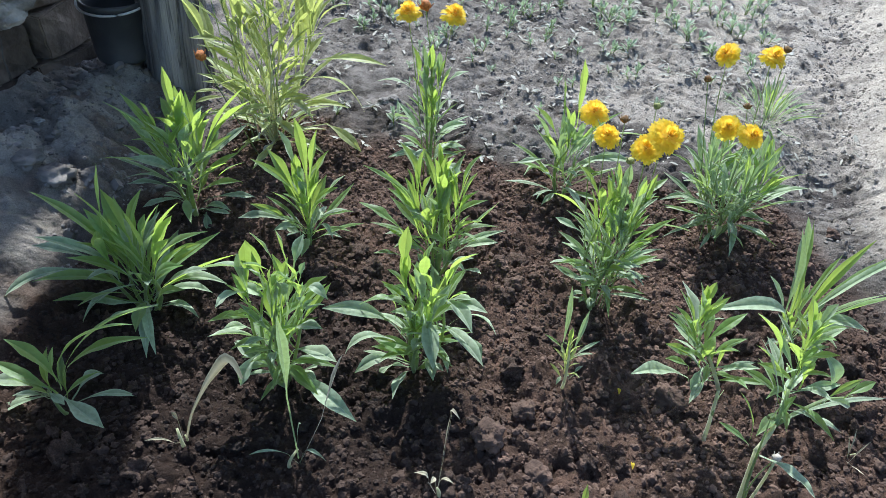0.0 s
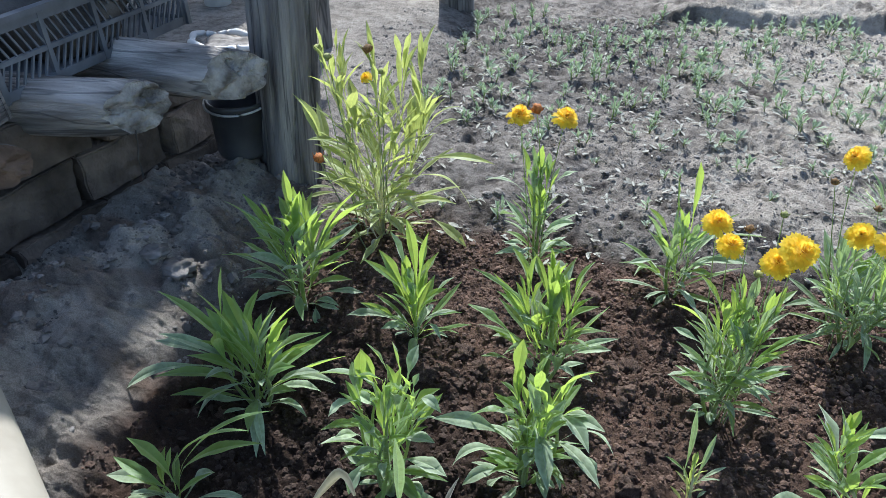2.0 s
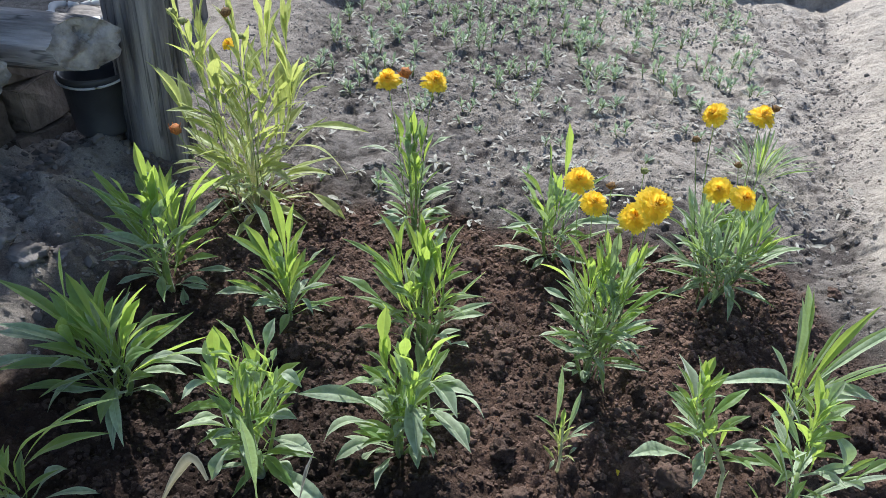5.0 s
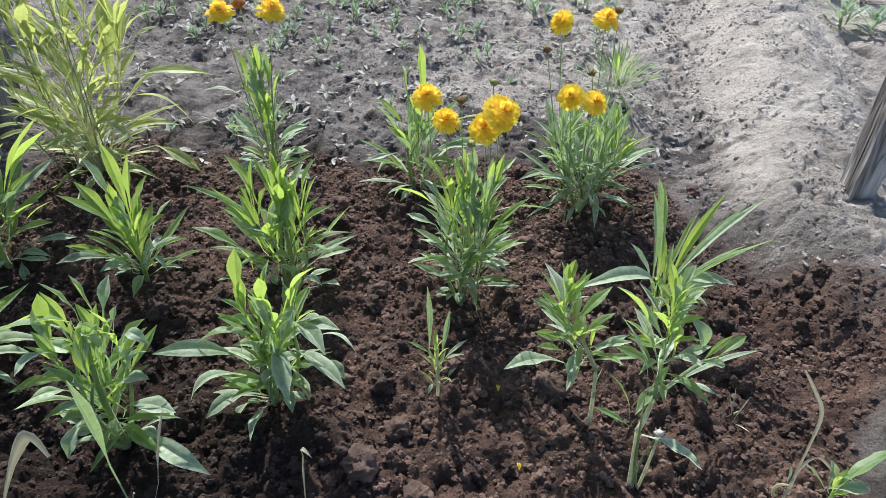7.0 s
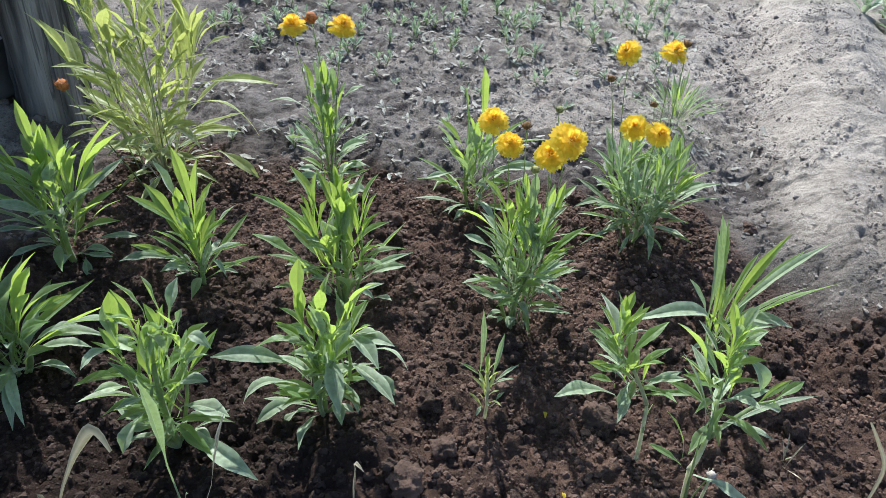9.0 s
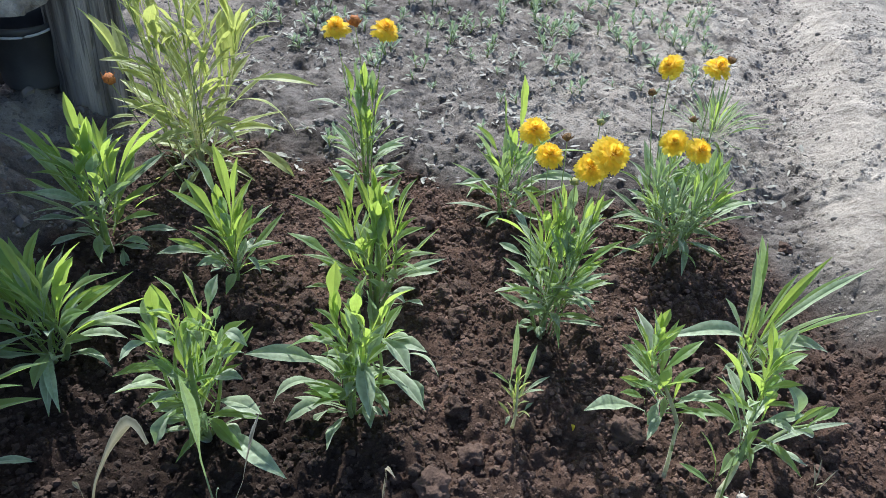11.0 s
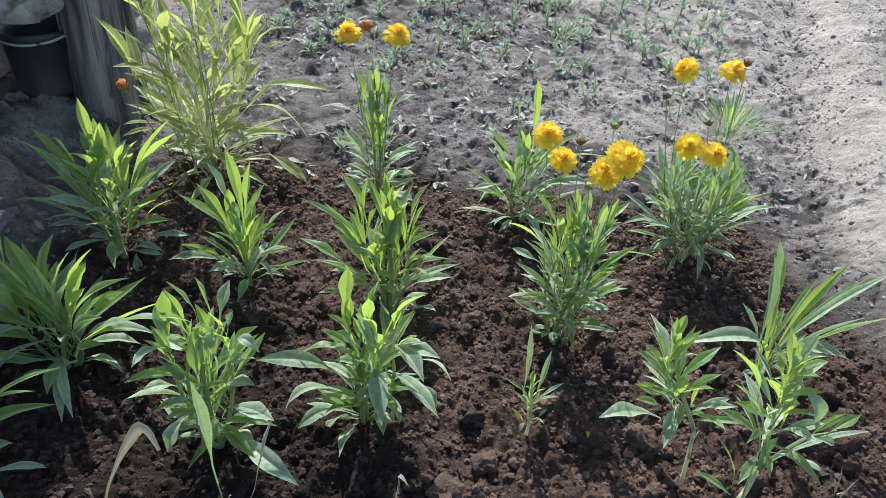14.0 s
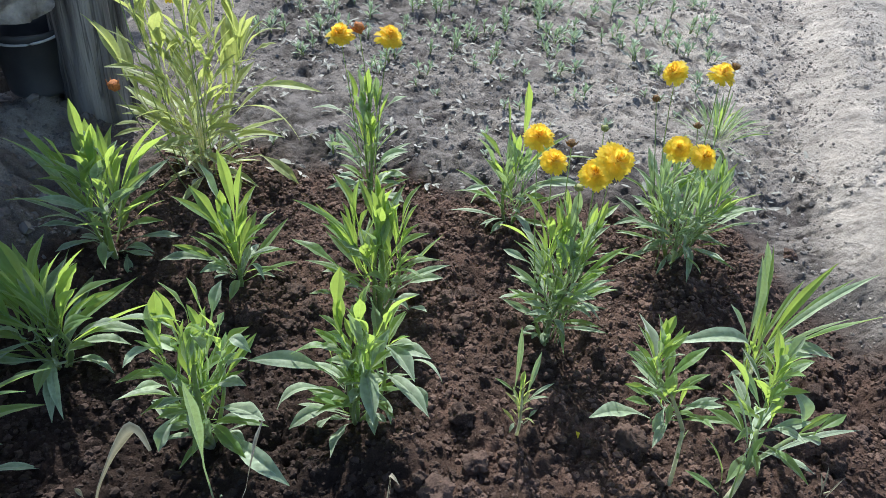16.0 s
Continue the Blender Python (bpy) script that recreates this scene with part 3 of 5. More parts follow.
fruit_crate("black slatted plastic fruit crate standing on the logs", (-1.22, 1.645, 0.383), (2, 0, -14))
fill = thing("sack", "dusty grey sack bundled inside the crate", "sack", (-1.215, 1.655, 0.405))
part("cloth", lump(0.17, 6, 0.35, 4, 0.75), SACKING, fill).location = (0, 0, 0.07)
sheet = thing("plastic_sheet", "crumpled white sheet lying over the sack", "sheet", (-1.24, 1.80, 0.54))
part("sheet", lump(0.09, 12, 0.6, 4, 0.35), WHITE, sheet)


def wooden_box():
    ob = thing("wooden_box", "old grey plank box standing on the logs", "box", (-1.205, 1.125, 0.345), turn=(-6, -9, 14))
    for k in range(3):
        part("plank", box(bmesh.new(), 0.014, 0.24, 0.076, pose(0.17, 0, 0.04 + 0.08 * k), 0.002), WOOD_PLANK, ob, smooth=False)
        part("plank", box(bmesh.new(), 0.014, 0.24, 0.076, pose(-0.17, 0, 0.04 + 0.08 * k), 0.002), WOOD_PLANK, ob, smooth=False)
        for y in (-0.12, 0.12):
            part("plank", box(bmesh.new(), 0.36, 0.014, 0.076, pose(0, y, 0.04 + 0.08 * k), 0.002), WOOD_PLANK, ob, smooth=False)
    part("bottom", box(bmesh.new(), 0.33, 0.23, 0.012, pose(0, 0, 0.01)), WOOD_PLANK, ob, smooth=False)


wooden_box()
cord = tagged(new("cord", mesh_of("cord", tube([(-0.885, 1.415, 0.295), (-0.884, 1.41, 0.265), (-0.889, 1.405, 0.232), (-0.884, 1.40, 0.205), (-0.881, 1.395, 0.188)], [0.0016, 0.0013, 0.0013, 0.0018, 0.0026], 6), SACKING)), "frayed pale cord hanging from the log end", "cord")


def lathe(profile, sides=36):
    bm, rings = bmesh.new(), []
    for r, z in profile:
        rings.append([bm.verts.new((r * math.cos(2 * math.pi * k / sides), r * math.sin(2 * math.pi * k / sides), z)) for k in range(sides)])
    for a, b in zip(rings, rings[1:]):
        for k in range(sides):
            bm.faces.new((a[k], a[(k + 1) % sides], b[(k + 1) % sides], b[k]))
    return bm


bucket = thing("bucket", "black plastic bucket with a wire handle under the log", "bucket", (-0.815, 1.775, 0.082))
part("body", lathe([(0.0, 0.004), (0.066, 0.0), (0.070, 0.01), (0.076, 0.13), (0.081, 0.132), (0.082, 0.150), (0.079, 0.153), (0.074, 0.150), (0.072, 0.13), (0.064, 0.012), (0.0, 0.012)]), BUCKET, bucket)
arc = [(0.086 * math.cos(q), -0.086 * math.sin(q) * 0.98, 0.146 - 0.012 * math.sin(q)) for q in [math.pi * k / 24 for k in range(25)]]
part("handle", tube(arc, 0.0032, 6), WIRE, bucket, "thin bright wire handle")

can = thing("tin_can", "open white tin standing in the shade", "can", (-1.60, 3.36, ground_at(-1.60, 3.36)), turn=(0, 0, 20))
part("body", lathe([(0.0, 0.0), (0.062, 0.0), (0.062, 0.16), (0.058, 0.16), (0.058, 0.004), (0.0, 0.004)]), WHITE, can)
part("rim", lathe([(0.062, 0.155), (0.066, 0.158), (0.066, 0.163), (0.060, 0.163)]), WHITE, can)

basin = thing("plastic_sheet", "dusty white plastic edge half buried in earth", "sheet", (-1.28, 2.72, ground_at(-1.28, 2.72)), turn=(0, 0, -8))
ring = [(0.15 * math.cos(q) * (1 + 0.07 * math.sin(5 * q)), 0.10 * math.sin(q) * (1 + 0.06 * math.cos(7 * q)), 0.032 + 0.004 * math.sin(5 * q)) for q in [2 * math.pi * k / 100 for k in range(101)]]
part("rolled_edge", tube(ring, [0.012 + 0.0015 * math.sin(k * 0.31) + 0.001 * math.sin(k * 0.83) for k in range(101)], 10), WHITE, basin)
part("earth", lump(0.125, 4, 0.5, 4, 0.28), CLOD_GREY, basin)

# the open shed on that side: its roof rests on the posts
roof = thing("shed_roof", "plain board roof of the open shed", "roof", (-2.75, 4.9, 2.34), kind="structure", turn=(3, 0, 0))
for k in range(3, 12):
    x = -1.45 + 0.265 * k
    back = 1.9 if k < 10 else -0.55
    part("board", box(bmesh.new(), 0.262, back + 2.8, 0.03, pose(x, (back - 2.8) / 2, 0)), WOOD_GREY, roof, smooth=False)
part("board", box(bmesh.new(), 0.11, 2.25, 0.03, pose(1.645, -1.675, 0)), WOOD_GREY, roof, smooth=False)


# ---- plants ----
rnd = random.Random(11)


def leaf_mesh(start, base, az, el, length, width, bow, mat, roll=0.0, curl=0.0, droop=0.0):
    """A lance-shaped leaf: a thin stalk from start to base, then a shallow blade with a pressed-in midrib."""
    d = Vector((math.cos(radians(el)) * math.cos(radians(az)), math.cos(radians(el)) * math.sin(radians(az)), math.sin(radians(el))))
    side = d.cross(Vector((0, 0, 1)))
    side = side.normalized() if side.length > 0.05 else Vector((1, 0, 0))
    up = side.cross(d).normalized()
    turn = Matrix.Rotation(radians(roll), 3, d)
    side, up = turn @ side, turn @ up
    bend = up if abs(up.z) > 0.3 else Vector((0, 0, 1))
    width = min(width, (0.40 if mat is LEAF_OLD else 0.27) * length)
    spine = [(start.lerp(base, k / 3), 0.15) for k in range(3)] if (base - start).length > 0.006 else []
    steps, full = 13, rnd.uniform(1.3, 1.6) if mat is LEAF_OLD else rnd.uniform(1.1, 1.4)
    for k in range(steps + 1):
        s = k / steps
        w = math.sin(math.pi * s ** full) ** rnd.uniform(0.84, 0.94) * (0.62 + 0.38 * step(0.0, 0.5, s)) * (1 - 0.3 * step(0.68, 1.0, s)) if 0 < s < 1 else 0.0
        p = base + d * (length * s) + bend * (bow * length * 4 * s * (1 - s)) + side * (curl * length * (s - s * s)) - Vector((0, 0, droop * length * s * s))
        spine.append((p, max(0.15 * (1 - s), 0.02, w)))
    wave, phase, fold = rnd.uniform(0.01, 0.09), rnd.uniform(0, 6), rnd.uniform(0.08, 0.22)
    twist = rnd.uniform(-0.5, 0.5)
    verts, faces, ribs = [], [], []
    for i, (p, w) in enumerate(spine):
        t = twist * i / len(spine)
        across, lifted = side * math.cos(t) + up * math.sin(t), up * math.cos(t) - side * math.sin(t)
        for c in (-1.0, -0.6, -0.09, 0.0, 0.09, 0.6, 1.0):
            lift = fold * abs(c) * w * width + wave * width * math.sin(i * 1.1 + phase + c) * w * abs(c) - (0.05 * width * w if c == 0 else 0)
            edge = 1 + (rnd.uniform(-0.06, 0.05) if abs(c) == 1 else 0)
            verts.append(p + across * (c * w * edge * width * 0.5) + lifted * lift)
            ribs.append(0.6 if c == 0 else (0.42 if abs(c) == 1.0 else 0.0))
    for i in range(len(spine) - 1):
        for c in range(6):
            a = i * 7 + c
            faces.append((a, a + 1, a + 8, a + 7))
    me = bpy.data.meshes.new("leaf")
    me.from_pydata(verts, [], faces)
    me.attributes.new("rib", "FLOAT", "POINT").data.foreach_set("value", ribs)
    me.polygons.foreach_set("use_smooth", np.ones(len(faces), bool))
    me.materials.append(mat)
    return me


class Plant:
    def __init__(self, label, x, y, mat=LEAF, stalk=(0.5, 0.72), sink=0.0, pale=0.2):
        self.pale = pale
        self.z = ground_at(x, y) - sink
        self.stems = []
        self.ob = thing("coreopsis_plant", label, "plant", (x, y, 0), "coreopsis plants in the bed")
        self.x, self.y, self.mat, self.stalk, self.old = x, y, mat, stalk, LEAF_OLD


def leaf(p, dx, dz, az, el, length, width=0.018, bow=0.07, mat=None, dy=None, droop=None, root=None):
    base = Vector((dx, rnd.uniform(-0.008, 0.008) if dy is None else dy, dz))
    start = Vector((dx * p.stalk[0], base.y * p.stalk[0], p.z + max(0.0, dz - p.z) * p.stalk[1]))
    if root is not None:
        start = root
    if mat is None:
        mat = p.old if p.mat is LEAF and (el < 12 or rnd.random() < p.pale) else p.mat
    if mat is LEAF_OLD:
        width = min(width, 0.027)
    ob = new("leaf", leaf_mesh(start, base, az, el, length, width * (0.98 if droop is not None or mat is LEAF_OLD else 0.87), bow, mat, rnd.uniform(-24, 24), rnd.uniform(-0.12, 0.12), droop or 0.0))
    ob.parent = p.ob
    return ob


def ribbon(p, pts, widths, mat):
    """A withered leaf that follows a bent line."""
    pts, n = [Vector(q) for q in pts], 5
    line, size = [], []
    for i in range(len(pts) - 1):
        a, b, c, d = pts[max(0, i - 1)], pts[i], pts[i + 1], pts[min(len(pts) - 1, i + 2)]
        for k in range(n):
            s = k / n
            line.append(0.5 * (2 * b + (c - a) * s + (2 * a - 5 * b + 4 * c - d) * s * s + (3 * b - 3 * c + d - a) * s ** 3))
            size.append(widths[i] + (widths[i + 1] - widths[i]) * s)
    line.append(pts[-1])
    size.append(widths[-1])
    verts, faces, ribs = [], [], []
    for i, q in enumerate(line):
        d = (line[min(i + 1, len(line) - 1)] - line[max(i - 1, 0)]).normalized()
        side = d.cross(Vector((0.25, 1, 0.3))).normalized()
        up = side.cross(d)
        for c in (-1.0, -0.7, 0.0, 0.7, 1.0):
            verts.append(q + side * (c * size[i] * 0.5) + up * (0.35 * abs(c) * size[i] * (1 + 0.3 * math.sin(i * 0.9 + 2 * c))))
            ribs.append(0.8 if c == 0 else (0.5 if abs(c) == 1 else 0.0))
    for i in range(len(line) - 1):
        for c in range(4):
            faces.append((i * 5 + c, i * 5 + c + 1, i * 5 + c + 6, i * 5 + c + 5))
    me = bpy.data.meshes.new("leaf")
    me.from_pydata([v[:] for v in verts], [], faces)
    me.attributes.new("rib", "FLOAT", "POINT").data.foreach_set("value", ribs)
    me.polygons.foreach_set("use_smooth", np.ones(len(faces), bool))
    me.materials.append(mat)
    ob = new("leaf", me)
    ob.parent = p.ob
    return ob


def filler(p, count, low, high, size, spread, width, lean=(20, 75), mat=None):
    """Leaves in a spiral up the stems: the upper ones shorter and steeper."""
    first = rnd.uniform(0, 360)
    for k in range(count):
        s = (k + rnd.random()) / count
        z = p.z + low + (high - low) * s
        a = first + 137.5 * k + rnd.uniform(-28, 28)
        el = lean[0] + (lean[1] - lean[0]) * s ** 0.8 + rnd.uniform(-11, 11)
        ln = size * (1.18 - 0.42 * s) * rnd.uniform(0.8, 1.2)
        if p.stems:
            low_end, top_end = p.stems[k % len(p.stems)]
            f = min(1.0, max(0.0, (z - low_end.z) / max(0.01, top_end.z - low_end.z)))
            q = low_end.lerp(top_end, f)
            q.z = z
        else:
            off = spread * rnd.random() ** 0.5
            q = Vector((off * math.cos(radians(a)), off * math.sin(radians(a)), z))
        out = Vector((math.cos(radians(a)) * math.cos(radians(el)), math.sin(radians(a)) * math.cos(radians(el)), math.sin(radians(el))))
        b = q + out * ln * 0.12
        leaf(p, b.x, b.z, a, el, ln, width * rnd.uniform(0.75, 1.2), rnd.uniform(0.02, 0.13), mat, b.y, rnd.choice((0.0, 0.04, 0.08, 0.15, 0.28)) * (1 - 0.6 * s), q)


def skirt(p, count, size, width, spread=0.02, mat=LEAF_OLD):
    """The lowest leaves, which spread and droop close to the soil."""
    for k in range(count):
        a = rnd.uniform(0, 360)
        leaf(p, spread * math.cos(radians(a)), p.z + rnd.uniform(0.012, 0.05), a, rnd.uniform(-15, 55), size * rnd.uniform(0.45, 1.25), width * rnd.uniform(0.7, 1.2), rnd.uniform(0.0, 0.35), mat if rnd.random() < 0.6 else None, spread * math.sin(radians(a)))


def stalk(p, tip, radius=0.003, foot=(0.0, 0.0), bow=0.02, mat=STEM, name="stem"):
    a, b = Vector((foot[0], foot[1], p.z - 0.012)), Vector(tip)
    mid = Vector((rnd.uniform(-bow, bow), rnd.uniform(-bow, bow), 0))
    if name == "stem":
        p.stems.append((a, b))
    pts = [a.lerp(b, k / 6) + mid * (4 * (k / 6) * (1 - k / 6)) for k in range(7)]
    return part(name, tube(pts, [radius * (1 - 0.09 * k) for k in range(7)], 6), mat, p.ob)


def twig(p, a, b, radius, mat=STEM_PALE, tip=0.75):
    a, b = Vector(a), Vector(b)
    mid = Vector((rnd.uniform(-0.004, 0.004), rnd.uniform(-0.004, 0.004), 0))
    pts = [a.lerp(b, k / 5) + mid * (4 * (k / 5) * (1 - k / 5)) for k in range(6)]
    return part("stem", tube(pts, [radius * (1 - (1 - tip) * k / 5) for k in range(6)], 7), mat, p.ob)


def petal_mesh(length, width):
    rows = [(0.0, 0.20), (0.35, 0.62), (0.7, 0.95), (0.9, 1.0)]
    verts, faces = [], []
    for s, w in rows:
        for c in (-1, -0.5, 0, 0.5, 1):
            verts.append((s * length, c * w * width / 2, 0.18 * length * math.sin(s * 2.4) - 0.06 * length * (1 - abs(c)) * s))
    for c, t in zip((-1, -0.5, 0, 0.5, 1), (0.86, 1.04, 0.92, 1.06, 0.88)):
        verts.append((t * length, c * 0.85 * width / 2, 0.10 * length))
    for i in range(4):
        for c in range(4):
            a = i * 5 + c
            faces.append((a, a + 1, a + 6, a + 5))
    me = bpy.data.meshes.new("petal")
    me.from_pydata(verts, [], faces)
    me.materials.append(PETAL)
    me.polygons.foreach_set("use_smooth", np.ones(len(faces), bool))
    return me


PETALS = [petal_mesh(0.0222, 0.0112), petal_mesh(0.0192, 0.0102), petal_mesh(0.0140, 0.0085)]


def flower(p, at, facing, foot, size=0.97, label="double yellow flower head with toothed petals"):
    """at: in the world; facing: the direction in which the head looks."""
    spot = Vector(at) - Vector((p.x, p.y, 0))
    f = (Vector(facing).normalized() + Vector((0, -0.15, 0.1))).normalized()
    neck = spot - f * 0.007 * size
    stalk(p, neck, 0.0016, foot, 0.015, STEM, "flower_stalk")
    head = part("flower", lump(0.0075 * size, len(p.ob.children), 0.3, 2, 0.7), PETAL_CORE, p.ob, label)
    head.matrix_local = Matrix.Translation(spot) @ f.to_track_quat("Z", "Y").to_matrix().to_4x4()
    cup = part("calyx", lump(0.0075 * size, 3, 0.2, 2, 0.8), BUD_GREEN, head)
    cup.location = (0, 0, -0.007 * size)
    for ring, (count, tilt, rise) in enumerate(((15, -14, -0.003), (15, 6, -0.001), (13, 25, 0.001), (12, 43, 0.003), (9, 60, 0.004), (5, 78, 0.004))):
        for k in range(count):
            ob = new("petal", PETALS[min(ring, 2)])
            ob.parent = head
            a = 360 * (k + 0.37 * ring + rnd.uniform(-0.25, 0.25)) / count
            ob.matrix_local = pose(0, 0, rise * size, 0, 0, a) @ pose(0.002, 0, 0, rnd.uniform(-18, 18), -(tilt + rnd.uniform(-11, 11)), 0) @ Matrix.Scale(size * rnd.uniform(0.88, 1.08), 4)
    return head


def bud(p, at, foot, mat=BUD, radius=0.007):
    spot = Vector(at) - Vector((p.x, p.y, 0))
    stalk(p, spot, 0.0016, foot, 0.012, STEM, "bud_stalk")
    b = part("bud", lump(radius, len(p.ob.children), 0.4, 2, 0.9), mat, p.ob, "closed green bud" if mat is BUD_GREEN else "dry faded bud")
    b.location = spot
    for k in range(6):
        ob = part("bract", tube([(0, 0, 0), (radius * 0.9, 0, radius * 0.4), (radius * 1.35, 0, radius * 1.2)], [0.0018, 0.0016, 0.0004], 4), mat, b)
        ob.matrix_local = pose(0, 0, -radius * 0.5, 0, rnd.uniform(-20, 20), k * 60 + rnd.uniform(-12, 12))
    return b


p = Plant("tall yellow-green coreopsis plant with faded buds beside the post", -0.379, 1.544, LEAF_GOLD)
stalk(p, (-0.115, 0, 0.43), 0.0032, mat=STEM_PALE)
stalk(p, (-0.09, 0.02, 0.42), 0.0032, mat=STEM_PALE)
stalk(p, (0, 0, 0.45), 0.0032, mat=STEM_PALE)
stalk(p, (0.06, 0, 0.37), 0.0032, mat=STEM_PALE)
stalk(p, (0.1, 0, 0.27), 0.0032, mat=STEM_PALE)
stalk(p, (-0.05, -0.03, 0.31), 0.0032, mat=STEM_PALE)
stalk(p, (0.03, -0.04, 0.25), 0.0032, mat=STEM_PALE)
stalk(p, (-0.12, -0.03, 0.22), 0.0032, mat=STEM_PALE)
leaf(p, 0.11, 0.209, -5, 2, 0.155, 0.022, 0.12)
leaf(p, 0.044, 0.143, -4, -15, 0.178, 0.02, 0.3)
leaf(p, 0.123, 0.058, -19, -30, 0.104, 0.03, 0.1)
leaf(p, 0.057, 0.172, 42, 83, 0.151, 0.026)
leaf(p, 0.103, 0.261, 37, 69, 0.096, 0.022)
leaf(p, 0.13, 0.292, 16, 18, 0.05, 0.018)
leaf(p, -0.107, 0.119, -162, 4, 0.069, 0.016)
leaf(p, -0.104, 0.108, -177, -15, 0.087, 0.016)
leaf(p, -0.023, 0.182, -175, 28, 0.142, 0.024)
leaf(p, -0.053, 0.233, -82, -61, 0.063, 0.024, 0.2)
leaf(p, 0.062, 0.103, 4, 7, 0.093, 0.014)
leaf(p, -0.012, 0.154, 165, 52, 0.06, 0.02)
leaf(p, 0.004, 0.183, -31, 63, 0.103, 0.02)
leaf(p, -0.043, 0.109, 175, 23, 0.056, 0.018)
leaf(p, 0.026, 0.143, -19, 55, 0.117, 0.022)
leaf(p, -0.011, 0.222, 149, 51, 0.081, 0.018)
leaf(p, 0.061, 0.253, -120, 73, 0.086, 0.016)
skirt(p, 9, 0.08, 0.014)
skirt(p, 8, 0.06, 0.012, 0.05, LITTER)
filler(p, 34, 0.0, 0.13, 0.105, 0.055, 0.016, (-5, 45))
filler(p, 62, 0.05, 0.29, 0.125, 0.055, 0.021, (10, 70))
p.stems = p.stems[:5]
filler(p, 70, 0.22, 0.43, 0.105, 0.055, 0.0150, (38, 78))
bud(p, (-0.444, 1.319, 0.31), (-0.03, -0.05), RUST, 0.011)
bud(p, (-0.389, 1.531, 0.463), (0.0, 0.0), BUD, 0.010)
bud(p, (-0.50, 1.54, 0.455), (-0.05, 0.0), BUD_GREEN, 0.009)
bud(p, (-0.475, 1.52, 0.445), (-0.04, 0.0), BUD_GREEN, 0.008)
bud(p, (-0.36, 1.52, 0.42), (0.02, 0.0), BUD_GREEN, 0.007)
flower(p, (-0.415, 1.60, 0.375), (-0.2, -0.4, 0.9), (0.0, 0.02), 0.6, 'small yellow flower half hidden by leaves')

p = Plant("leafy green coreopsis plant with broad upright leaves", -0.476, 1.236)
stalk(p, (0, 0, 0.13), 0.006)
stalk(p, (-0.035, 0, 0.12), 0.004)
stalk(p, (0.025, 0.01, 0.12), 0.004)
stalk(p, (-0.01, 0.025, 0.13), 0.004)
leaf(p, -0.046, 0.157, -173, 46, 0.128, 0.022)
leaf(p, -0.047, 0.176, -180, 61, 0.103, 0.018)
leaf(p, -0.002, 0.222, 160, 86, 0.102, 0.022)
leaf(p, -0.005, 0.15, -27, 78, 0.136, 0.026)
leaf(p, 0.003, 0.137, -40, 68, 0.096, 0.022)
leaf(p, -0.053, 0.099, -175, 40, 0.085, 0.026)
leaf(p, -0.04, 0.056, 174, -4, 0.099, 0.022)
leaf(p, -0.034, 0.035, -161, -12, 0.07, 0.018)
leaf(p, 0.036, 0.14, 19, 56, 0.162, 0.022)
leaf(p, 0.047, 0.155, -10, 49, 0.158, 0.026)
leaf(p, 0.026, 0.187, -35, 59, 0.083, 0.018)
leaf(p, 0.054, 0.09, -10, 38, 0.089, 0.01)
leaf(p, 0.042, 0.042, 22, -10, 0.084, 0.016)
leaf(p, 0.023, 0.008, -72, -41, 0.042, 0.022, 0.1, mat=LEAF_OLD)
leaf(p, 0.033, -0.019, -57, -33, 0.071, 0.026, 0.1)
leaf(p, 0.034, 0.015, 46, -43, 0.066, 0.016)
skirt(p, 8, 0.08, 0.019)
filler(p, 46, 0.035, 0.17, 0.125, 0.03, 0.020, (20, 76))

p = Plant("green coreopsis plant with a fan of upright leaves", -0.224, 1.158)
stalk(p, (0.0, 0, 0.09), 0.005)
leaf(p, -0.014, 0.115, 174, 37, 0.112, 0.018)
leaf(p, -0.019, 0.128, 162, 59, 0.098, 0.024)
leaf(p, -0.007, 0.135, 177, 73, 0.127, 0.024)
leaf(p, 0.003, 0.136, 129, 75, 0.136, 0.022)
leaf(p, 0.009, 0.15, 37, 79, 0.11, 0.02)
leaf(p, 0.016, 0.144, 26, 66, 0.074, 0.018)
leaf(p, 0.022, 0.086, -3, 58, 0.102, 0.016)
leaf(p, -0.04, 0.06, 174, -6, 0.101, 0.022, 0.1, mat=LEAF_OLD)
leaf(p, 0.014, 0.058, -12, 29, 0.09, 0.014)
leaf(p, -0.016, 0.135, 93, 84, 0.07, 0.024)
leaf(p, -0.03, 0.057, -161, 37, 0.092, 0.018)
leaf(p, -0.015, 0.039, -158, 7, 0.054, 0.016, 0.2, mat=LEAF_OLD)
leaf(p, 0.009, 0.098, 67, 64, 0.067, 0.02)
skirt(p, 10, 0.07, 0.014)
filler(p, 26, 0.01, 0.11, 0.10, 0.02, 0.017, (22, 80))

p = Plant("spreading green coreopsis plant with long arching leaves", -0.468, 0.959)
stalk(p, (0, 0, 0.08), 0.006)
stalk(p, (-0.06, 0, 0.1), 0.004)
stalk(p, (-0.03, 0.03, 0.1), 0.004)
stalk(p, (0.02, 0, 0.08), 0.004)
leaf(p, -0.026, 0.068, -178, 54, 0.201, 0.03, 0.08)
leaf(p, -0.001, 0.159, 145, 56, 0.087, 0.026)
leaf(p, -0.044, 0.147, 4, 81, 0.151, 0.018)
leaf(p, -0.083, 0.097, 176, 6, 0.102, 0.022)
leaf(p, -0.079, 0.072, -170, -19, 0.179, 0.034, 0.15, mat=LEAF_OLD)
leaf(p, -0.043, 0.044, -170, 39, 0.044, 0.022)
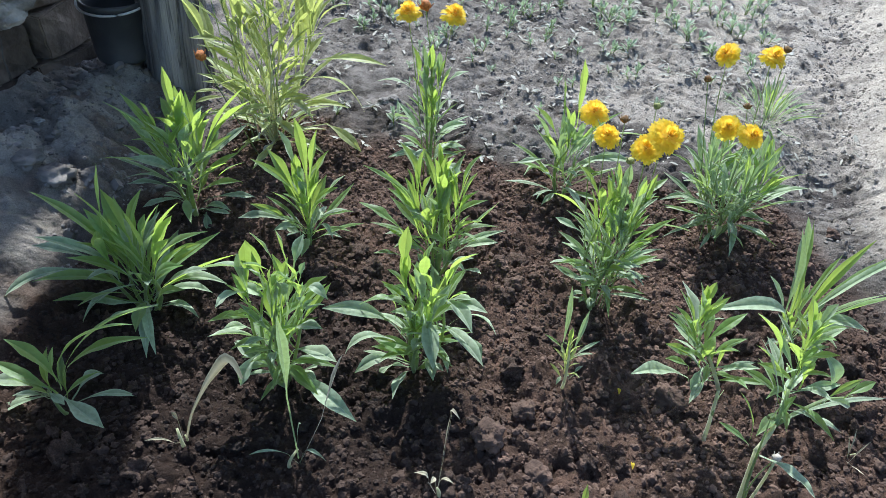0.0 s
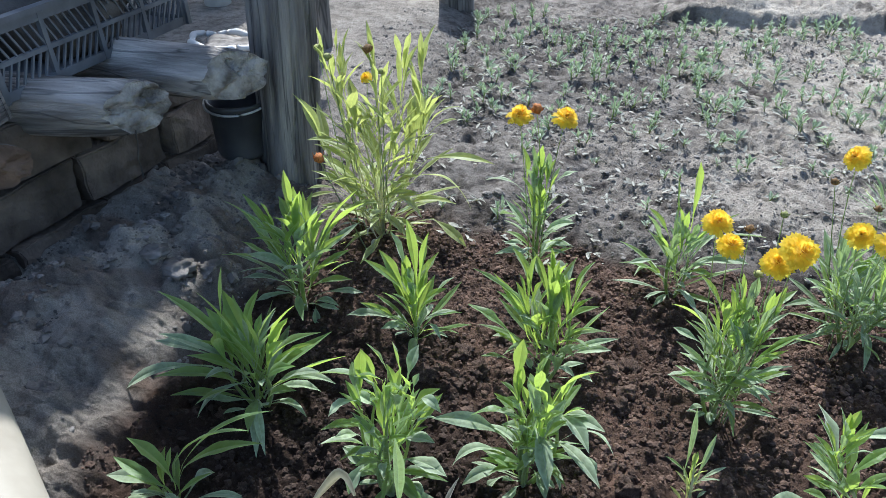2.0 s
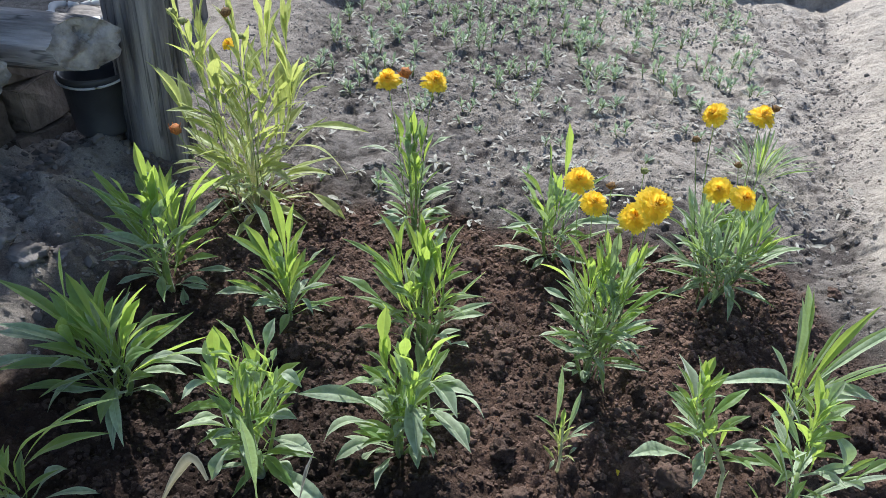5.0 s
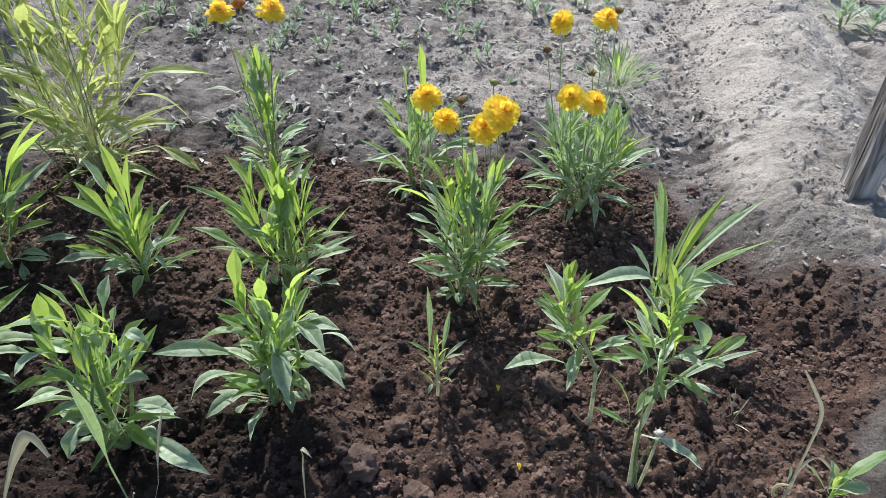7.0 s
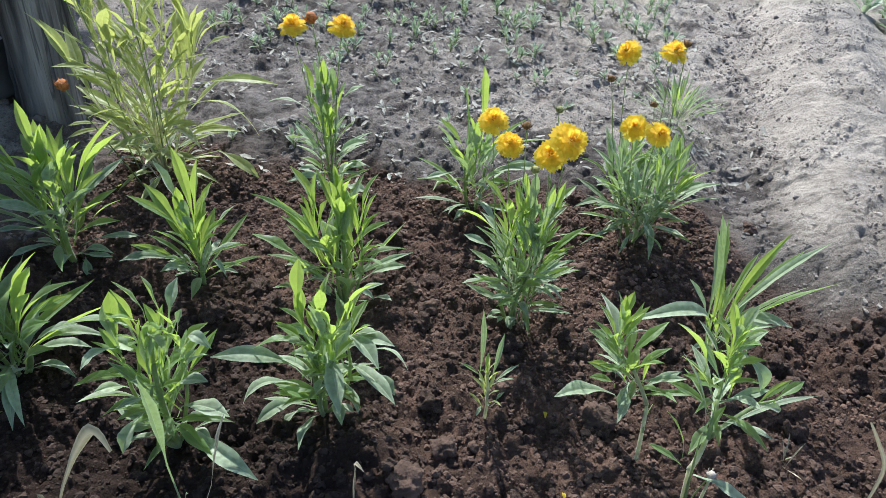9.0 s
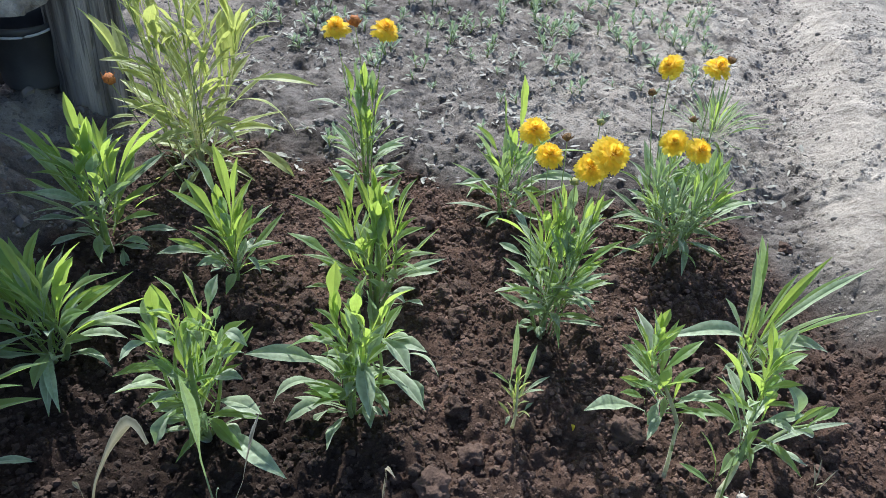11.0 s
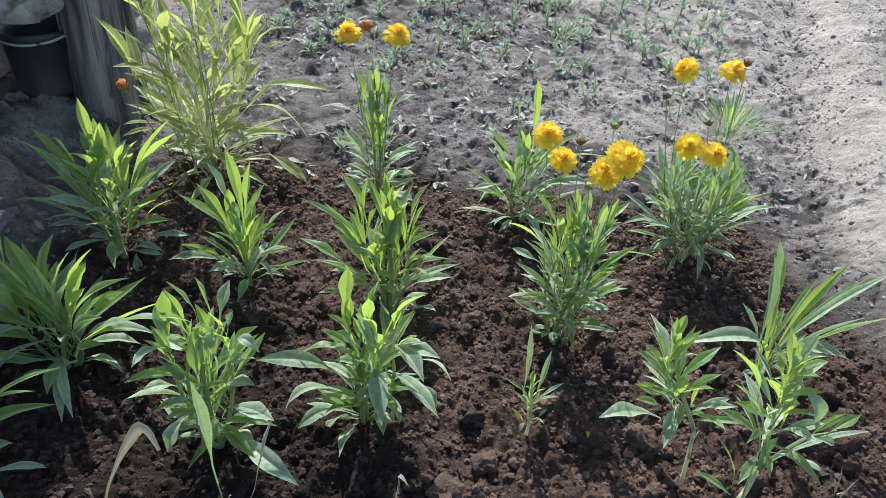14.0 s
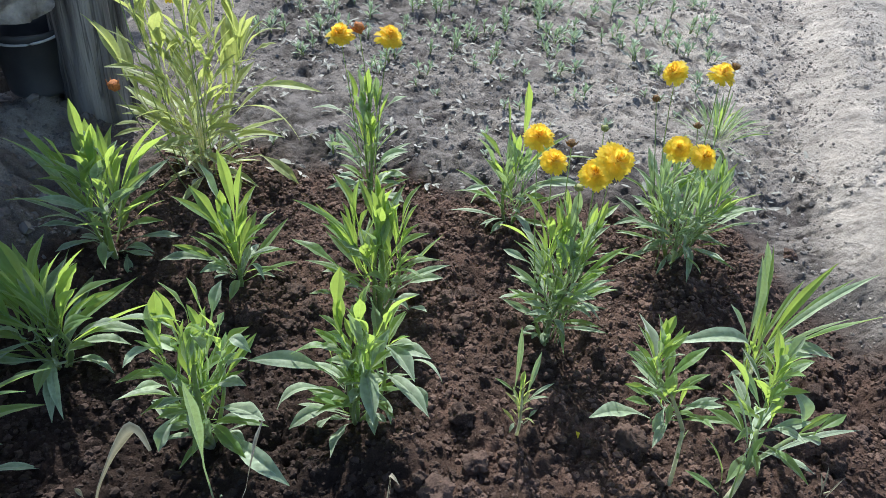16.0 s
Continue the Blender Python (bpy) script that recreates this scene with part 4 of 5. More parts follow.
leaf(p, -0.013, 0.055, -141, -23, 0.103, 0.034, 0.2, mat=LEAF_OLD)
leaf(p, 0.019, 0.029, 13, 5, 0.118, 0.026, 0.18, mat=LEAF_OLD)
leaf(p, 0.012, -0.006, -20, 5, 0.087, 0.016, 0.2)
leaf(p, 0.037, 0.116, -3, 66, 0.103, 0.03)
leaf(p, 0.045, 0.103, 23, 22, 0.07, 0.018)
leaf(p, 0.031, 0.136, 7, 58, 0.108, 0.022)
leaf(p, 0.008, 0.147, 82, 43, 0.042, 0.018)
leaf(p, -0.012, 0.083, -164, 72, 0.178, 0.018)
leaf(p, 0.02, 0.058, 3, 52, 0.11, 0.018)
leaf(p, 0.016, 0.137, -10, 63, 0.108, 0.02)
leaf(p, -0.026, 0.117, 154, 46, 0.093, 0.022)
leaf(p, -0.023, 0.082, -177, 28, 0.148, 0.022)
skirt(p, 12, 0.11, 0.021)
filler(p, 36, 0.02, 0.11, 0.135, 0.03, 0.020, (20, 74))

p = Plant("low green coreopsis rosette with few broad leaves", -0.515, 0.738)
stalk(p, (-0.02, 0, 0.03), 0.004)
leaf(p, 0.003, 0.048, 174, 53, 0.101, 0.026)
leaf(p, -0.009, 0.04, 165, 13, 0.101, 0.022)
leaf(p, -0.018, 0.025, 176, 0, 0.104, 0.024)
leaf(p, -0.03, 0.015, 171, -33, 0.167, 0.022)
leaf(p, 0.002, 0.076, 82, 64, 0.039, 0.022)
leaf(p, 0.011, 0.09, -2, 36, 0.165, 0.026, 0.12)
leaf(p, 0.025, 0.092, 18, 32, 0.165, 0.024, 0.12)
leaf(p, 0.026, 0.086, 6, 26, 0.140, 0.026, 0.12)
leaf(p, 0.005, 0.024, -28, -9, 0.086, 0.026, 0.1)
leaf(p, -0.017, 0.027, -31, 0, 0.038, 0.014, 0.1)
leaf(p, -0.022, 0.009, -170, -27, 0.126, 0.02, 0.1)
skirt(p, 4, 0.07, 0.016)
filler(p, 4, 0.01, 0.04, 0.07, 0.02, 0.014)

p = Plant("bushy green coreopsis plant with crowded short leaves", -0.195, 0.814)
stalk(p, (0, 0, 0.2), 0.006)
stalk(p, (-0.04, 0, 0.17), 0.004)
stalk(p, (0.035, 0, 0.16), 0.004)
stalk(p, (0.0, -0.03, 0.15), 0.004)
stalk(p, (-0.02, 0.02, 0.19), 0.004)
leaf(p, -0.018, 0.233, 161, -16, 0.107, 0.024)
leaf(p, 0.002, 0.254, 179, 59, 0.054, 0.02)
leaf(p, 0.022, 0.235, -149, 81, 0.078, 0.024)
leaf(p, 0.029, 0.24, 66, 55, 0.048, 0.022)
leaf(p, -0.004, 0.241, -148, 33, 0.042, 0.016)
leaf(p, -0.042, 0.192, -140, -7, 0.047, 0.018, 0.2, mat=LEAF_OLD)
leaf(p, -0.01, 0.177, 156, 10, 0.054, 0.018)
leaf(p, -0.03, 0.132, -145, 27, 0.079, 0.018, 0.12)
leaf(p, -0.03, 0.132, -124, 40, 0.079, 0.02, 0.1)
leaf(p, -0.047, 0.109, -123, 37, 0.059, 0.016, 0.1, mat=LEAF_OLD)
leaf(p, -0.032, 0.077, -141, 36, 0.099, 0.022, 0.12)
leaf(p, 0.018, 0.076, -28, 16, 0.087, 0.028, 0.12, mat=LEAF_OLD)
leaf(p, 0.018, 0.026, -37, -5, 0.134, 0.034, 0.12, mat=LEAF_OLD)
leaf(p, 0.025, 0.152, -7, 57, 0.094, 0.024)
leaf(p, 0.039, 0.158, -28, 45, 0.06, 0.016, 0.1, mat=LEAF_OLD)
leaf(p, 0.046, 0.206, -30, 2, 0.04, 0.02, 0.4, mat=LEAF_OLD)
leaf(p, 0.038, 0.224, 41, 69, 0.026, 0.018)
leaf(p, 0.018, 0.117, -35, 37, 0.087, 0.022, 0.1, mat=LEAF_OLD)
leaf(p, -0.033, 0.07, -121, -37, 0.058, 0.022, 0.15, mat=LEAF_OLD)
leaf(p, 0.011, 0.208, 143, 66, 0.046, 0.016)
leaf(p, 0.014, 0.158, -84, 62, 0.108, 0.02, 0.1, mat=LEAF_OLD)
leaf(p, 0.002, 0.162, -48, 65, 0.094, 0.02, 0.1, mat=LEAF_OLD)
skirt(p, 8, 0.07, 0.018)
filler(p, 64, 0.03, 0.22, 0.070, 0.045, 0.0165, (18, 72))

p = Plant("slender coreopsis plant with two yellow flowers and grey-green leaves", -0.007, 1.454, pale=0.45)
stalk(p, (-0.005, 0, 0.24), 0.004)
stalk(p, (0.01, 0, 0.16), 0.004)
stalk(p, (-0.015, 0, 0.2), 0.004)
leaf(p, -0.043, 0.136, 143, -16, 0.057, 0.022)
leaf(p, 0.013, 0.084, -12, 40, 0.085, 0.022, 0.2, mat=LEAF_OLD)
leaf(p, 0.019, 0.046, -26, 30, 0.063, 0.022, 0.25, mat=LEAF_OLD)
leaf(p, -0.037, 0.2, 167, 6, 0.088, 0.016, 0.15, mat=LEAF_OLD)
leaf(p, 0.026, 0.227, 11, 29, 0.053, 0.016)
leaf(p, -0.033, 0.226, 123, 66, 0.073, 0.022)
leaf(p, -0.018, 0.237, -176, 85, 0.074, 0.024)
leaf(p, -0.006, 0.238, 94, 72, 0.053, 0.022)
leaf(p, 0.01, 0.213, -12, 79, 0.071, 0.02)
leaf(p, -0.022, 0.161, 155, 47, 0.036, 0.016)
leaf(p, 0.003, 0.17, -38, 63, 0.047, 0.014)
leaf(p, -0.014, 0.189, -65, 87, 0.079, 0.02)
for dx, dz, az, el, size in ((0.02, 0.05, -20, 28, 0.072), (0.024, 0.02, -35, 10, 0.060), (-0.02, 0.055, -160, 18, 0.055), (0.018, 0.085, 15, 38, 0.075), (-0.01, 0.03, -110, 12, 0.05), (-0.022, 0.10, 170, 30, 0.06)):
    leaf(p, dx, dz, az, el, size, 0.026, 0.15, mat=LEAF_OLD)
skirt(p, 5, 0.06, 0.016)
filler(p, 46, 0.03, 0.25, 0.082, 0.03, 0.0145, (20, 82))
flower(p, (-0.062, 1.425, 0.382), (-0.1, 0.0, 1), (-0.01, 0.0), 1.15)
flower(p, (0.028, 1.423, 0.385), (0.25, -0.05, 1), (0.01, 0.0), 1.12)
bud(p, (-0.03, 1.44, 0.392), (0.0, 0.0), RUST, 0.011)

p = Plant("tall bright green coreopsis plant with upright leaves", 0.028, 1.103)
stalk(p, (0, 0, 0.17), 0.006)
stalk(p, (-0.04, 0, 0.15), 0.004)
stalk(p, (0.035, 0, 0.14), 0.004)
stalk(p, (0, 0.03, 0.16), 0.004)
leaf(p, -0.035, 0.188, 153, 60, 0.092, 0.024)
leaf(p, -0.034, 0.144, 175, 39, 0.135, 0.02)
leaf(p, -0.067, 0.101, 159, 19, 0.094, 0.026)
leaf(p, 0.002, 0.113, 58, 76, 0.113, 0.03)
leaf(p, 0.023, 0.12, 19, 76, 0.12, 0.018)
leaf(p, 0.026, 0.07, -7, 68, 0.078, 0.022)
leaf(p, 0.044, 0.067, -17, 29, 0.078, 0.02, 0.1, mat=LEAF_OLD)
leaf(p, 0.015, 0.04, 1, 57, 0.065, 0.018)
leaf(p, -0.028, 0.099, 169, 56, 0.139, 0.018)
leaf(p, -0.067, 0.083, 136, -31, 0.056, 0.014)
leaf(p, -0.066, 0.034, -159, 18, 0.058, 0.014, 0.1)
leaf(p, -0.006, 0.191, 128, 79, 0.063, 0.02)
leaf(p, 0.048, 0.014, -39, 27, 0.054, 0.02, 0.1, mat=LEAF_OLD)
leaf(p, -0.024, 0.1, -87, 71, 0.075, 0.022)
leaf(p, -0.058, 0.061, -123, 69, 0.063, 0.018)
leaf(p, -0.011, 0.109, 47, 79, 0.082, 0.024)
leaf(p, -0.036, 0.093, -150, 73, 0.087, 0.02)
skirt(p, 7, 0.06, 0.016)
filler(p, 56, 0.04, 0.19, 0.105, 0.04, 0.0175, (22, 80))

p = Plant("bushy coreopsis plant with drooping grey-green lower leaves", 0.009, 0.87)
stalk(p, (0.015, 0, 0.18), 0.006)
stalk(p, (0.04, 0, 0.12), 0.005)
stalk(p, (-0.02, 0, 0.15), 0.004)
stalk(p, (0.02, -0.03, 0.13), 0.004)
stalk(p, (0.0, 0.02, 0.18), 0.004)
leaf(p, -0.025, 0.201, 77, 77, 0.075, 0.022)
leaf(p, -0.018, 0.148, -158, 61, 0.069, 0.018)
leaf(p, 0.004, 0.19, -72, 79, 0.062, 0.022)
leaf(p, 0.006, 0.114, -76, -9, 0.104, 0.034, 0.1, mat=LEAF_OLD)
leaf(p, 0.033, 0.091, -48, -2, 0.108, 0.034, 0.15, mat=LEAF_OLD)
leaf(p, 0.034, 0.143, -55, 2, 0.086, 0.026, 0.2, mat=LEAF_OLD)
leaf(p, 0.049, 0.138, -36, 20, 0.073, 0.022, 0.15, mat=LEAF_OLD)
leaf(p, 0.063, 0.111, -26, -4, 0.068, 0.014, 0.3, mat=LEAF_OLD)
leaf(p, 0.073, 0.068, -43, -16, 0.046, 0.026, 0.2, mat=LEAF_OLD)
leaf(p, 0.049, 0.151, -26, 27, 0.04, 0.02)
leaf(p, 0.045, 0.155, -15, 43, 0.041, 0.018)
leaf(p, 0.027, 0.058, -63, -20, 0.06, 0.02, 0.1)
leaf(p, -0.037, 0.083, -165, 26, 0.125, 0.026, 0.15, mat=LEAF_OLD)
leaf(p, -0.037, 0.094, -170, 37, 0.069, 0.022, 0.5)
leaf(p, -0.035, 0.056, -166, -15, 0.085, 0.022, 0.4)
leaf(p, -0.032, 0.017, -155, -9, 0.073, 0.022, 0.2, mat=LEAF_OLD)
leaf(p, -0.036, -0.01, -132, -24, 0.059, 0.02, 0.2, mat=LEAF_OLD)
leaf(p, -0.005, 0.119, -170, 65, 0.067, 0.022)
leaf(p, 0.019, 0.152, 30, 44, 0.031, 0.018)
leaf(p, -0.026, 0.138, 175, 54, 0.054, 0.016)
leaf(p, 0.039, 0.198, -50, 53, 0.109, 0.018, 0.05)
leaf(p, 0.007, 0.132, -114, 73, 0.11, 0.024, 0.1, mat=LEAF_OLD)
skirt(p, 8, 0.075, 0.02)
filler(p, 60, 0.03, 0.20, 0.068, 0.035, 0.0165, (18, 78))

p = Plant("coreopsis plant with narrow upright leaves behind the flowers", 0.288, 1.396, pale=0.5)
stalk(p, (0, 0, 0.12), 0.005)
stalk(p, (0.02, 0.01, 0.1), 0.004)
stalk(p, (-0.02, 0.01, 0.11), 0.004)
leaf(p, 0.008, 0.186, 126, 85, 0.138, 0.024)
leaf(p, -0.015, 0.158, 165, 82, 0.125, 0.02)
leaf(p, -0.008, 0.166, -148, 71, 0.073, 0.022)
leaf(p, -0.028, 0.15, 172, 51, 0.081, 0.02)
leaf(p, -0.038, 0.125, -155, 59, 0.1, 0.018)
leaf(p, -0.045, 0.097, -165, -5, 0.062, 0.014)
leaf(p, -0.039, 0.057, -157, 1, 0.052, 0.018, 0.3, mat=LEAF_OLD)
leaf(p, 0.014, 0.122, 9, 46, 0.125, 0.016)
leaf(p, 0.031, 0.09, 4, 6, 0.109, 0.03, 0.15, mat=LEAF_OLD)
leaf(p, 0.043, 0.151, 2, 7, 0.121, 0.02)
leaf(p, 0.018, 0.062, -30, 16, 0.062, 0.022, 0.15)
leaf(p, 0.0, 0.134, 8, 28, 0.042, 0.016)
leaf(p, -0.025, 0.12, 144, 32, 0.047, 0.016)
leaf(p, -0.025, 0.051, 158, 39, 0.042, 0.014)
skirt(p, 7, 0.05, 0.013)
filler(p, 46, 0.01, 0.13, 0.10, 0.03, 0.0135, (10, 80))

p = Plant("coreopsis plant with narrow leaves and four yellow flowers", 0.324, 1.051, pale=0.4)
stalk(p, (0, 0, 0.19), 0.006)
stalk(p, (-0.025, 0, 0.17), 0.004)
stalk(p, (0.035, 0, 0.17), 0.004)
stalk(p, (0.01, 0.03, 0.17), 0.004)
stalk(p, (0.015, -0.03, 0.15), 0.004)
leaf(p, -0.052, 0.203, -162, 38, 0.085, 0.016)
leaf(p, -0.029, 0.222, 169, 56, 0.088, 0.016)
leaf(p, -0.05, 0.163, 155, 13, 0.05, 0.014)
leaf(p, -0.034, 0.177, 140, 38, 0.059, 0.014)
leaf(p, -0.034, 0.105, 142, 10, 0.051, 0.016)
leaf(p, -0.033, 0.068, -156, 33, 0.086, 0.02, 0.15, mat=LEAF_OLD)
leaf(p, 0.023, 0.227, 30, 26, 0.077, 0.014)
leaf(p, 0.031, 0.233, 8, 16, 0.038, 0.012)
leaf(p, 0.034, 0.178, 12, -8, 0.115, 0.012)
leaf(p, 0.041, 0.126, -15, 56, 0.105, 0.018)
leaf(p, 0.043, 0.095, 26, 14, 0.049, 0.022)
leaf(p, 0.051, 0.083, 22, 5, 0.07, 0.022)
leaf(p, 0.029, 0.048, -23, 32, 0.061, 0.022, 0.15, mat=LEAF_OLD)
leaf(p, -0.012, 0.245, -163, 75, 0.049, 0.016)
leaf(p, 0.002, 0.225, -96, 76, 0.096, 0.016)
leaf(p, -0.016, 0.132, -169, 69, 0.117, 0.016)
leaf(p, -0.004, 0.019, -108, -5, 0.032, 0.016, 0.1, mat=LEAF_OLD)
leaf(p, -0.015, 0.018, -151, 22, 0.044, 0.014, 0.2, mat=LEAF_OLD)
leaf(p, 0.032, 0.206, 22, 56, 0.053, 0.014)
leaf(p, 0.029, 0.16, 9, 55, 0.055, 0.014)
skirt(p, 5, 0.035, 0.013)
filler(p, 100, 0.035, 0.22, 0.088, 0.04, 0.0125, (18, 80))
flower(p, (0.261, 1.084, 0.375), (-0.1, -0.3, 1), (-0.01, 0.01))
flower(p, (0.294, 1.104, 0.324), (0.1, -0.25, 1), (0.0, 0.01))
flower(p, (0.350, 0.982, 0.397), (0.25, -0.75, 0.9), (0.02, 0.0), 1.12)
flower(p, (0.330, 0.995, 0.368), (-0.25, -0.5, 0.8), (0.015, 0.0))
bud(p, (0.318, 1.11, 0.352), (0.0, 0.01))
bud(p, (0.318, 1.02, 0.33), (0.01, 0.01), BUD_GREEN, 0.006)
bud(p, (0.375, 1.15, 0.36), (0.02, 0.02), BUD_GREEN, 0.006)

p = Plant("small upright coreopsis seedling with narrow pale leaves", 0.25, 0.843)
stalk(p, (-0.004, 0, 0.11), 0.003, mat=STEM_PALE)
leaf(p, -0.013, 0.085, 100, 84, 0.120, 0.0085, 0.02, mat=LEAF_OLD)
leaf(p, 0.002, 0.080, 20, 82, 0.095, 0.009, 0.02, mat=LEAF_OLD)
leaf(p, -0.006, 0.092, -100, 80, 0.060, 0.008, 0.02)
leaf(p, 0.006, 0.078, 5, 45, 0.050, 0.007, 0.05, mat=LEAF_OLD)
leaf(p, 0.004, 0.062, -10, 32, 0.040, 0.006, 0.08, mat=LEAF_OLD)
leaf(p, -0.012, 0.085, 175, 38, 0.040, 0.007, 0.05)
filler(p, 20, 0.012, 0.10, 0.036, 0.006, 0.006, (48, 80), LEAF_GOLD)
skirt(p, 3, 0.022, 0.006)

p = Plant("coreopsis plant with long bright leaves reaching sideways", 0.638, 0.953, stalk=(0.25, 0.25))
stalk(p, (0.005, 0, 0.05), 0.005, mat=STEM_PALE)
leaf(p, -0.017, 0.061, -166, 23, 0.176, 0.026, 0.35, mat=LEAF_OLD)
leaf(p, -0.026, 0.084, -173, 62, 0.120, 0.017, mat=LEAF_OLD)
leaf(p, -0.022, 0.090, -160, 76, 0.200, 0.022)
leaf(p, -0.010, 0.080, 170, 80, 0.215, 0.021)
leaf(p, -0.020, 0.120, 134, 78, 0.165, 0.020)
leaf(p, -0.001, 0.079, 4, 80, 0.150, 0.017)
leaf(p, 0.004, 0.080, 20, 66, 0.185, 0.017)
leaf(p, 0.006, 0.080, -8, 58, 0.210, 0.018, 0.03)
leaf(p, 0.010, 0.075, 10, 52, 0.180, 0.016, 0.03)
leaf(p, 0.012, 0.070, -16, 45, 0.185, 0.016, 0.05)
leaf(p, 0.012, 0.062, 2, 38, 0.150, 0.014, 0.06)
leaf(p, -0.001, 0.062, -10, 14, 0.119, 0.024, 0.25, mat=LEAF_OLD)
leaf(p, 0.015, 0.055, -28, -1, 0.065, 0.020, 0.2, mat=LEAF_OLD)
leaf(p, -0.012, 0.075, 81, 67, 0.110, 0.016)
skirt(p, 3, 0.05, 0.012)
filler(p, 8, 0.01, 0.06, 0.10, 0.015, 0.012, (40, 72))

p = Plant("leaning coreopsis plant with a bare pale stem", 0.467, 0.766, LEAF, (0.97, 0.93))
twig(p, (0, 0, -0.01), (0.006, 0.03, 0.075), 0.0034)
twig(p, (0.006, 0.03, 0.075), (-0.014, 0.06, 0.116), 0.0034)
twig(p, (-0.014, 0.06, 0.116), (-0.033, 0.08, 0.132), 0.0035, STEM)
twig(p, (0.002, 0.01, 0.039), (0.026, 0.05, 0.053), 0.0018, STEM, 0.2)
leaf(p, -0.034, 0.128, 98, 27, 0.097, 0.034, dy=0.08)
leaf(p, -0.054, 0.153, -163, 51, 0.078, 0.018, dy=0.06)
leaf(p, -0.027, 0.143, 24, 34, 0.076, 0.018, dy=0.06)
leaf(p, -0.039, 0.111, -167, 35, 0.063, 0.018, dy=0.06)
leaf(p, -0.037, 0.09, -165, 30, 0.053, 0.02, dy=0.06)
leaf(p, -0.03, 0.063, -169, 12, 0.102, 0.03, 0.1, dy=0.06)
leaf(p, -0.015, 0.09, -125, -29, 0.042, 0.018, 0.1, mat=LEAF_OLD, dy=0.06)
leaf(p, 0.006, 0.079, -115, 87, 0.07, 0.007, dy=0.06)
leaf(p, 0.003, 0.072, -39, 29, 0.036, 0.02, 0.3, dy=0.06)
leaf(p, -0.034, 0.126, 163, 55, 0.091, 0.02, dy=0.06)
leaf(p, -0.033, 0.138, 99, 40, 0.042, 0.022, dy=0.06)
leaf(p, -0.024, 0.102, -109, 72, 0.077, 0.018, dy=0.06)
p.stems = [(Vector((-0.006, 0.05, 0.096)), Vector((-0.038, 0.08, 0.141)))]
filler(p, 34, 0.09, 0.20, 0.068, 0.03, 0.0125, (8, 76))

p = Plant("straggling coreopsis plant with forked pale stems", 0.488, 0.654, LEAF, (0.97, 0.94))
twig(p, (0, 0, -0.01), (-0.008, 0.01, 0.107), 0.0038)
twig(p, (-0.008, 0.01, 0.107), (0.02, 0.04, 0.129), 0.004)
twig(p, (0.02, 0.04, 0.129), (0.041, 0.08, 0.158), 0.0035, STEM)
twig(p, (0.041, 0.08, 0.158), (0.057, 0.11, 0.184), 0.0026, STEM, 0.3)
twig(p, (0.02, 0.04, 0.129), (0.132, 0.12, 0.098), 0.0035, STEM)
twig(p, (0.132, 0.12, 0.098), (0.183, 0.14, 0.087), 0.0024, STEM, 0.3)
twig(p, (0.004, 0, -0.01), (-0.019, 0.0, 0.192), 0.0030, STEM, 0.25)
twig(p, (0.012, 0, -0.01), (0.017, 0.0, 0.106), 0.0025)
bud(p, (0.505, 0.654, 0.11), (0.012, 0.0), BUD_PALE, 0.006)
leaf(p, 0.028, 0.191, -169, 53, 0.11, 0.026, dy=0.11)
leaf(p, 0.068, 0.195, 107, 74, 0.07, 0.026, dy=0.11)
leaf(p, 0.064, 0.168, -167, 54, 0.074, 0.02, dy=0.11)
leaf(p, 0.063, 0.219, -43, -49, 0.066, 0.022, 0.3, mat=LEAF_OLD, dy=0.11)
leaf(p, 0.058, 0.151, 166, 19, 0.059, 0.022, dy=0.1)
leaf(p, 0.07, 0.149, -130, 69, 0.073, 0.018, dy=0.1)
leaf(p, -0.018, 0.204, 169, 65, 0.127, 0.01)
leaf(p, 0.132, 0.098, 13, 41, 0.058, 0.012, dy=0.12)
leaf(p, 0.157, 0.109, 23, 14, 0.052, 0.018, dy=0.12)
leaf(p, 0.116, 0.121, 12, -27, 0.054, 0.012, 0.1, dy=0.1)
leaf(p, -0.009, 0.114, -39, -9, 0.081, 0.022, 0.1, mat=LEAF_OLD)
leaf(p, -0.028, 0.133, 153, 21, 0.048, 0.01)
leaf(p, -0.027, 0.144, 180, 64, 0.096, 0.008)
leaf(p, 0.028, 0.116, 39, 68, 0.054, 0.02, dy=0.05)
leaf(p, 0.061, 0.161, 58, 52, 0.035, 0.02, dy=0.11)
leaf(p, 0.02, 0.129, 27, -14, 0.276, 0.01, 0.03, dy=0.04)
p.stems = [(Vector((0.043, 0.08, 0.158)), Vector((0.055, 0.11, 0.195)))]
filler(p, 34, 0.11, 0.24, 0.066, 0.03, 0.0125, (8, 76))

p = Plant("wilted shoot with one pale hooked leaf", -0.316, 0.683, LEAF_DRY, (0.1, 0.1))
stalk(p, (-0.005, 0, 0.035), 0.004, mat=STEM_PALE)
stalk(p, (0.004, 0.0, 0.02), 0.0028, bow=0.004, mat=STEM_PALE)
leaf(p, -0.003, 0.044, 180, 73, 0.022, 0.012, 0.1)
leaf(p, -0.009, 0.01, -166, 19, 0.042, 0.005, 0.15)
ribbon(p, [(0.002, 0, 0.0), (0.02, 0.0, 0.065), (0.042, 0.0, 0.116), (0.064, -0.005, 0.16), (0.092, -0.012, 0.2), (0.112, -0.025, 0.183)], (0.003, 0.0035, 0.005, 0.010, 0.018, 0.008), LEAF_DRY)

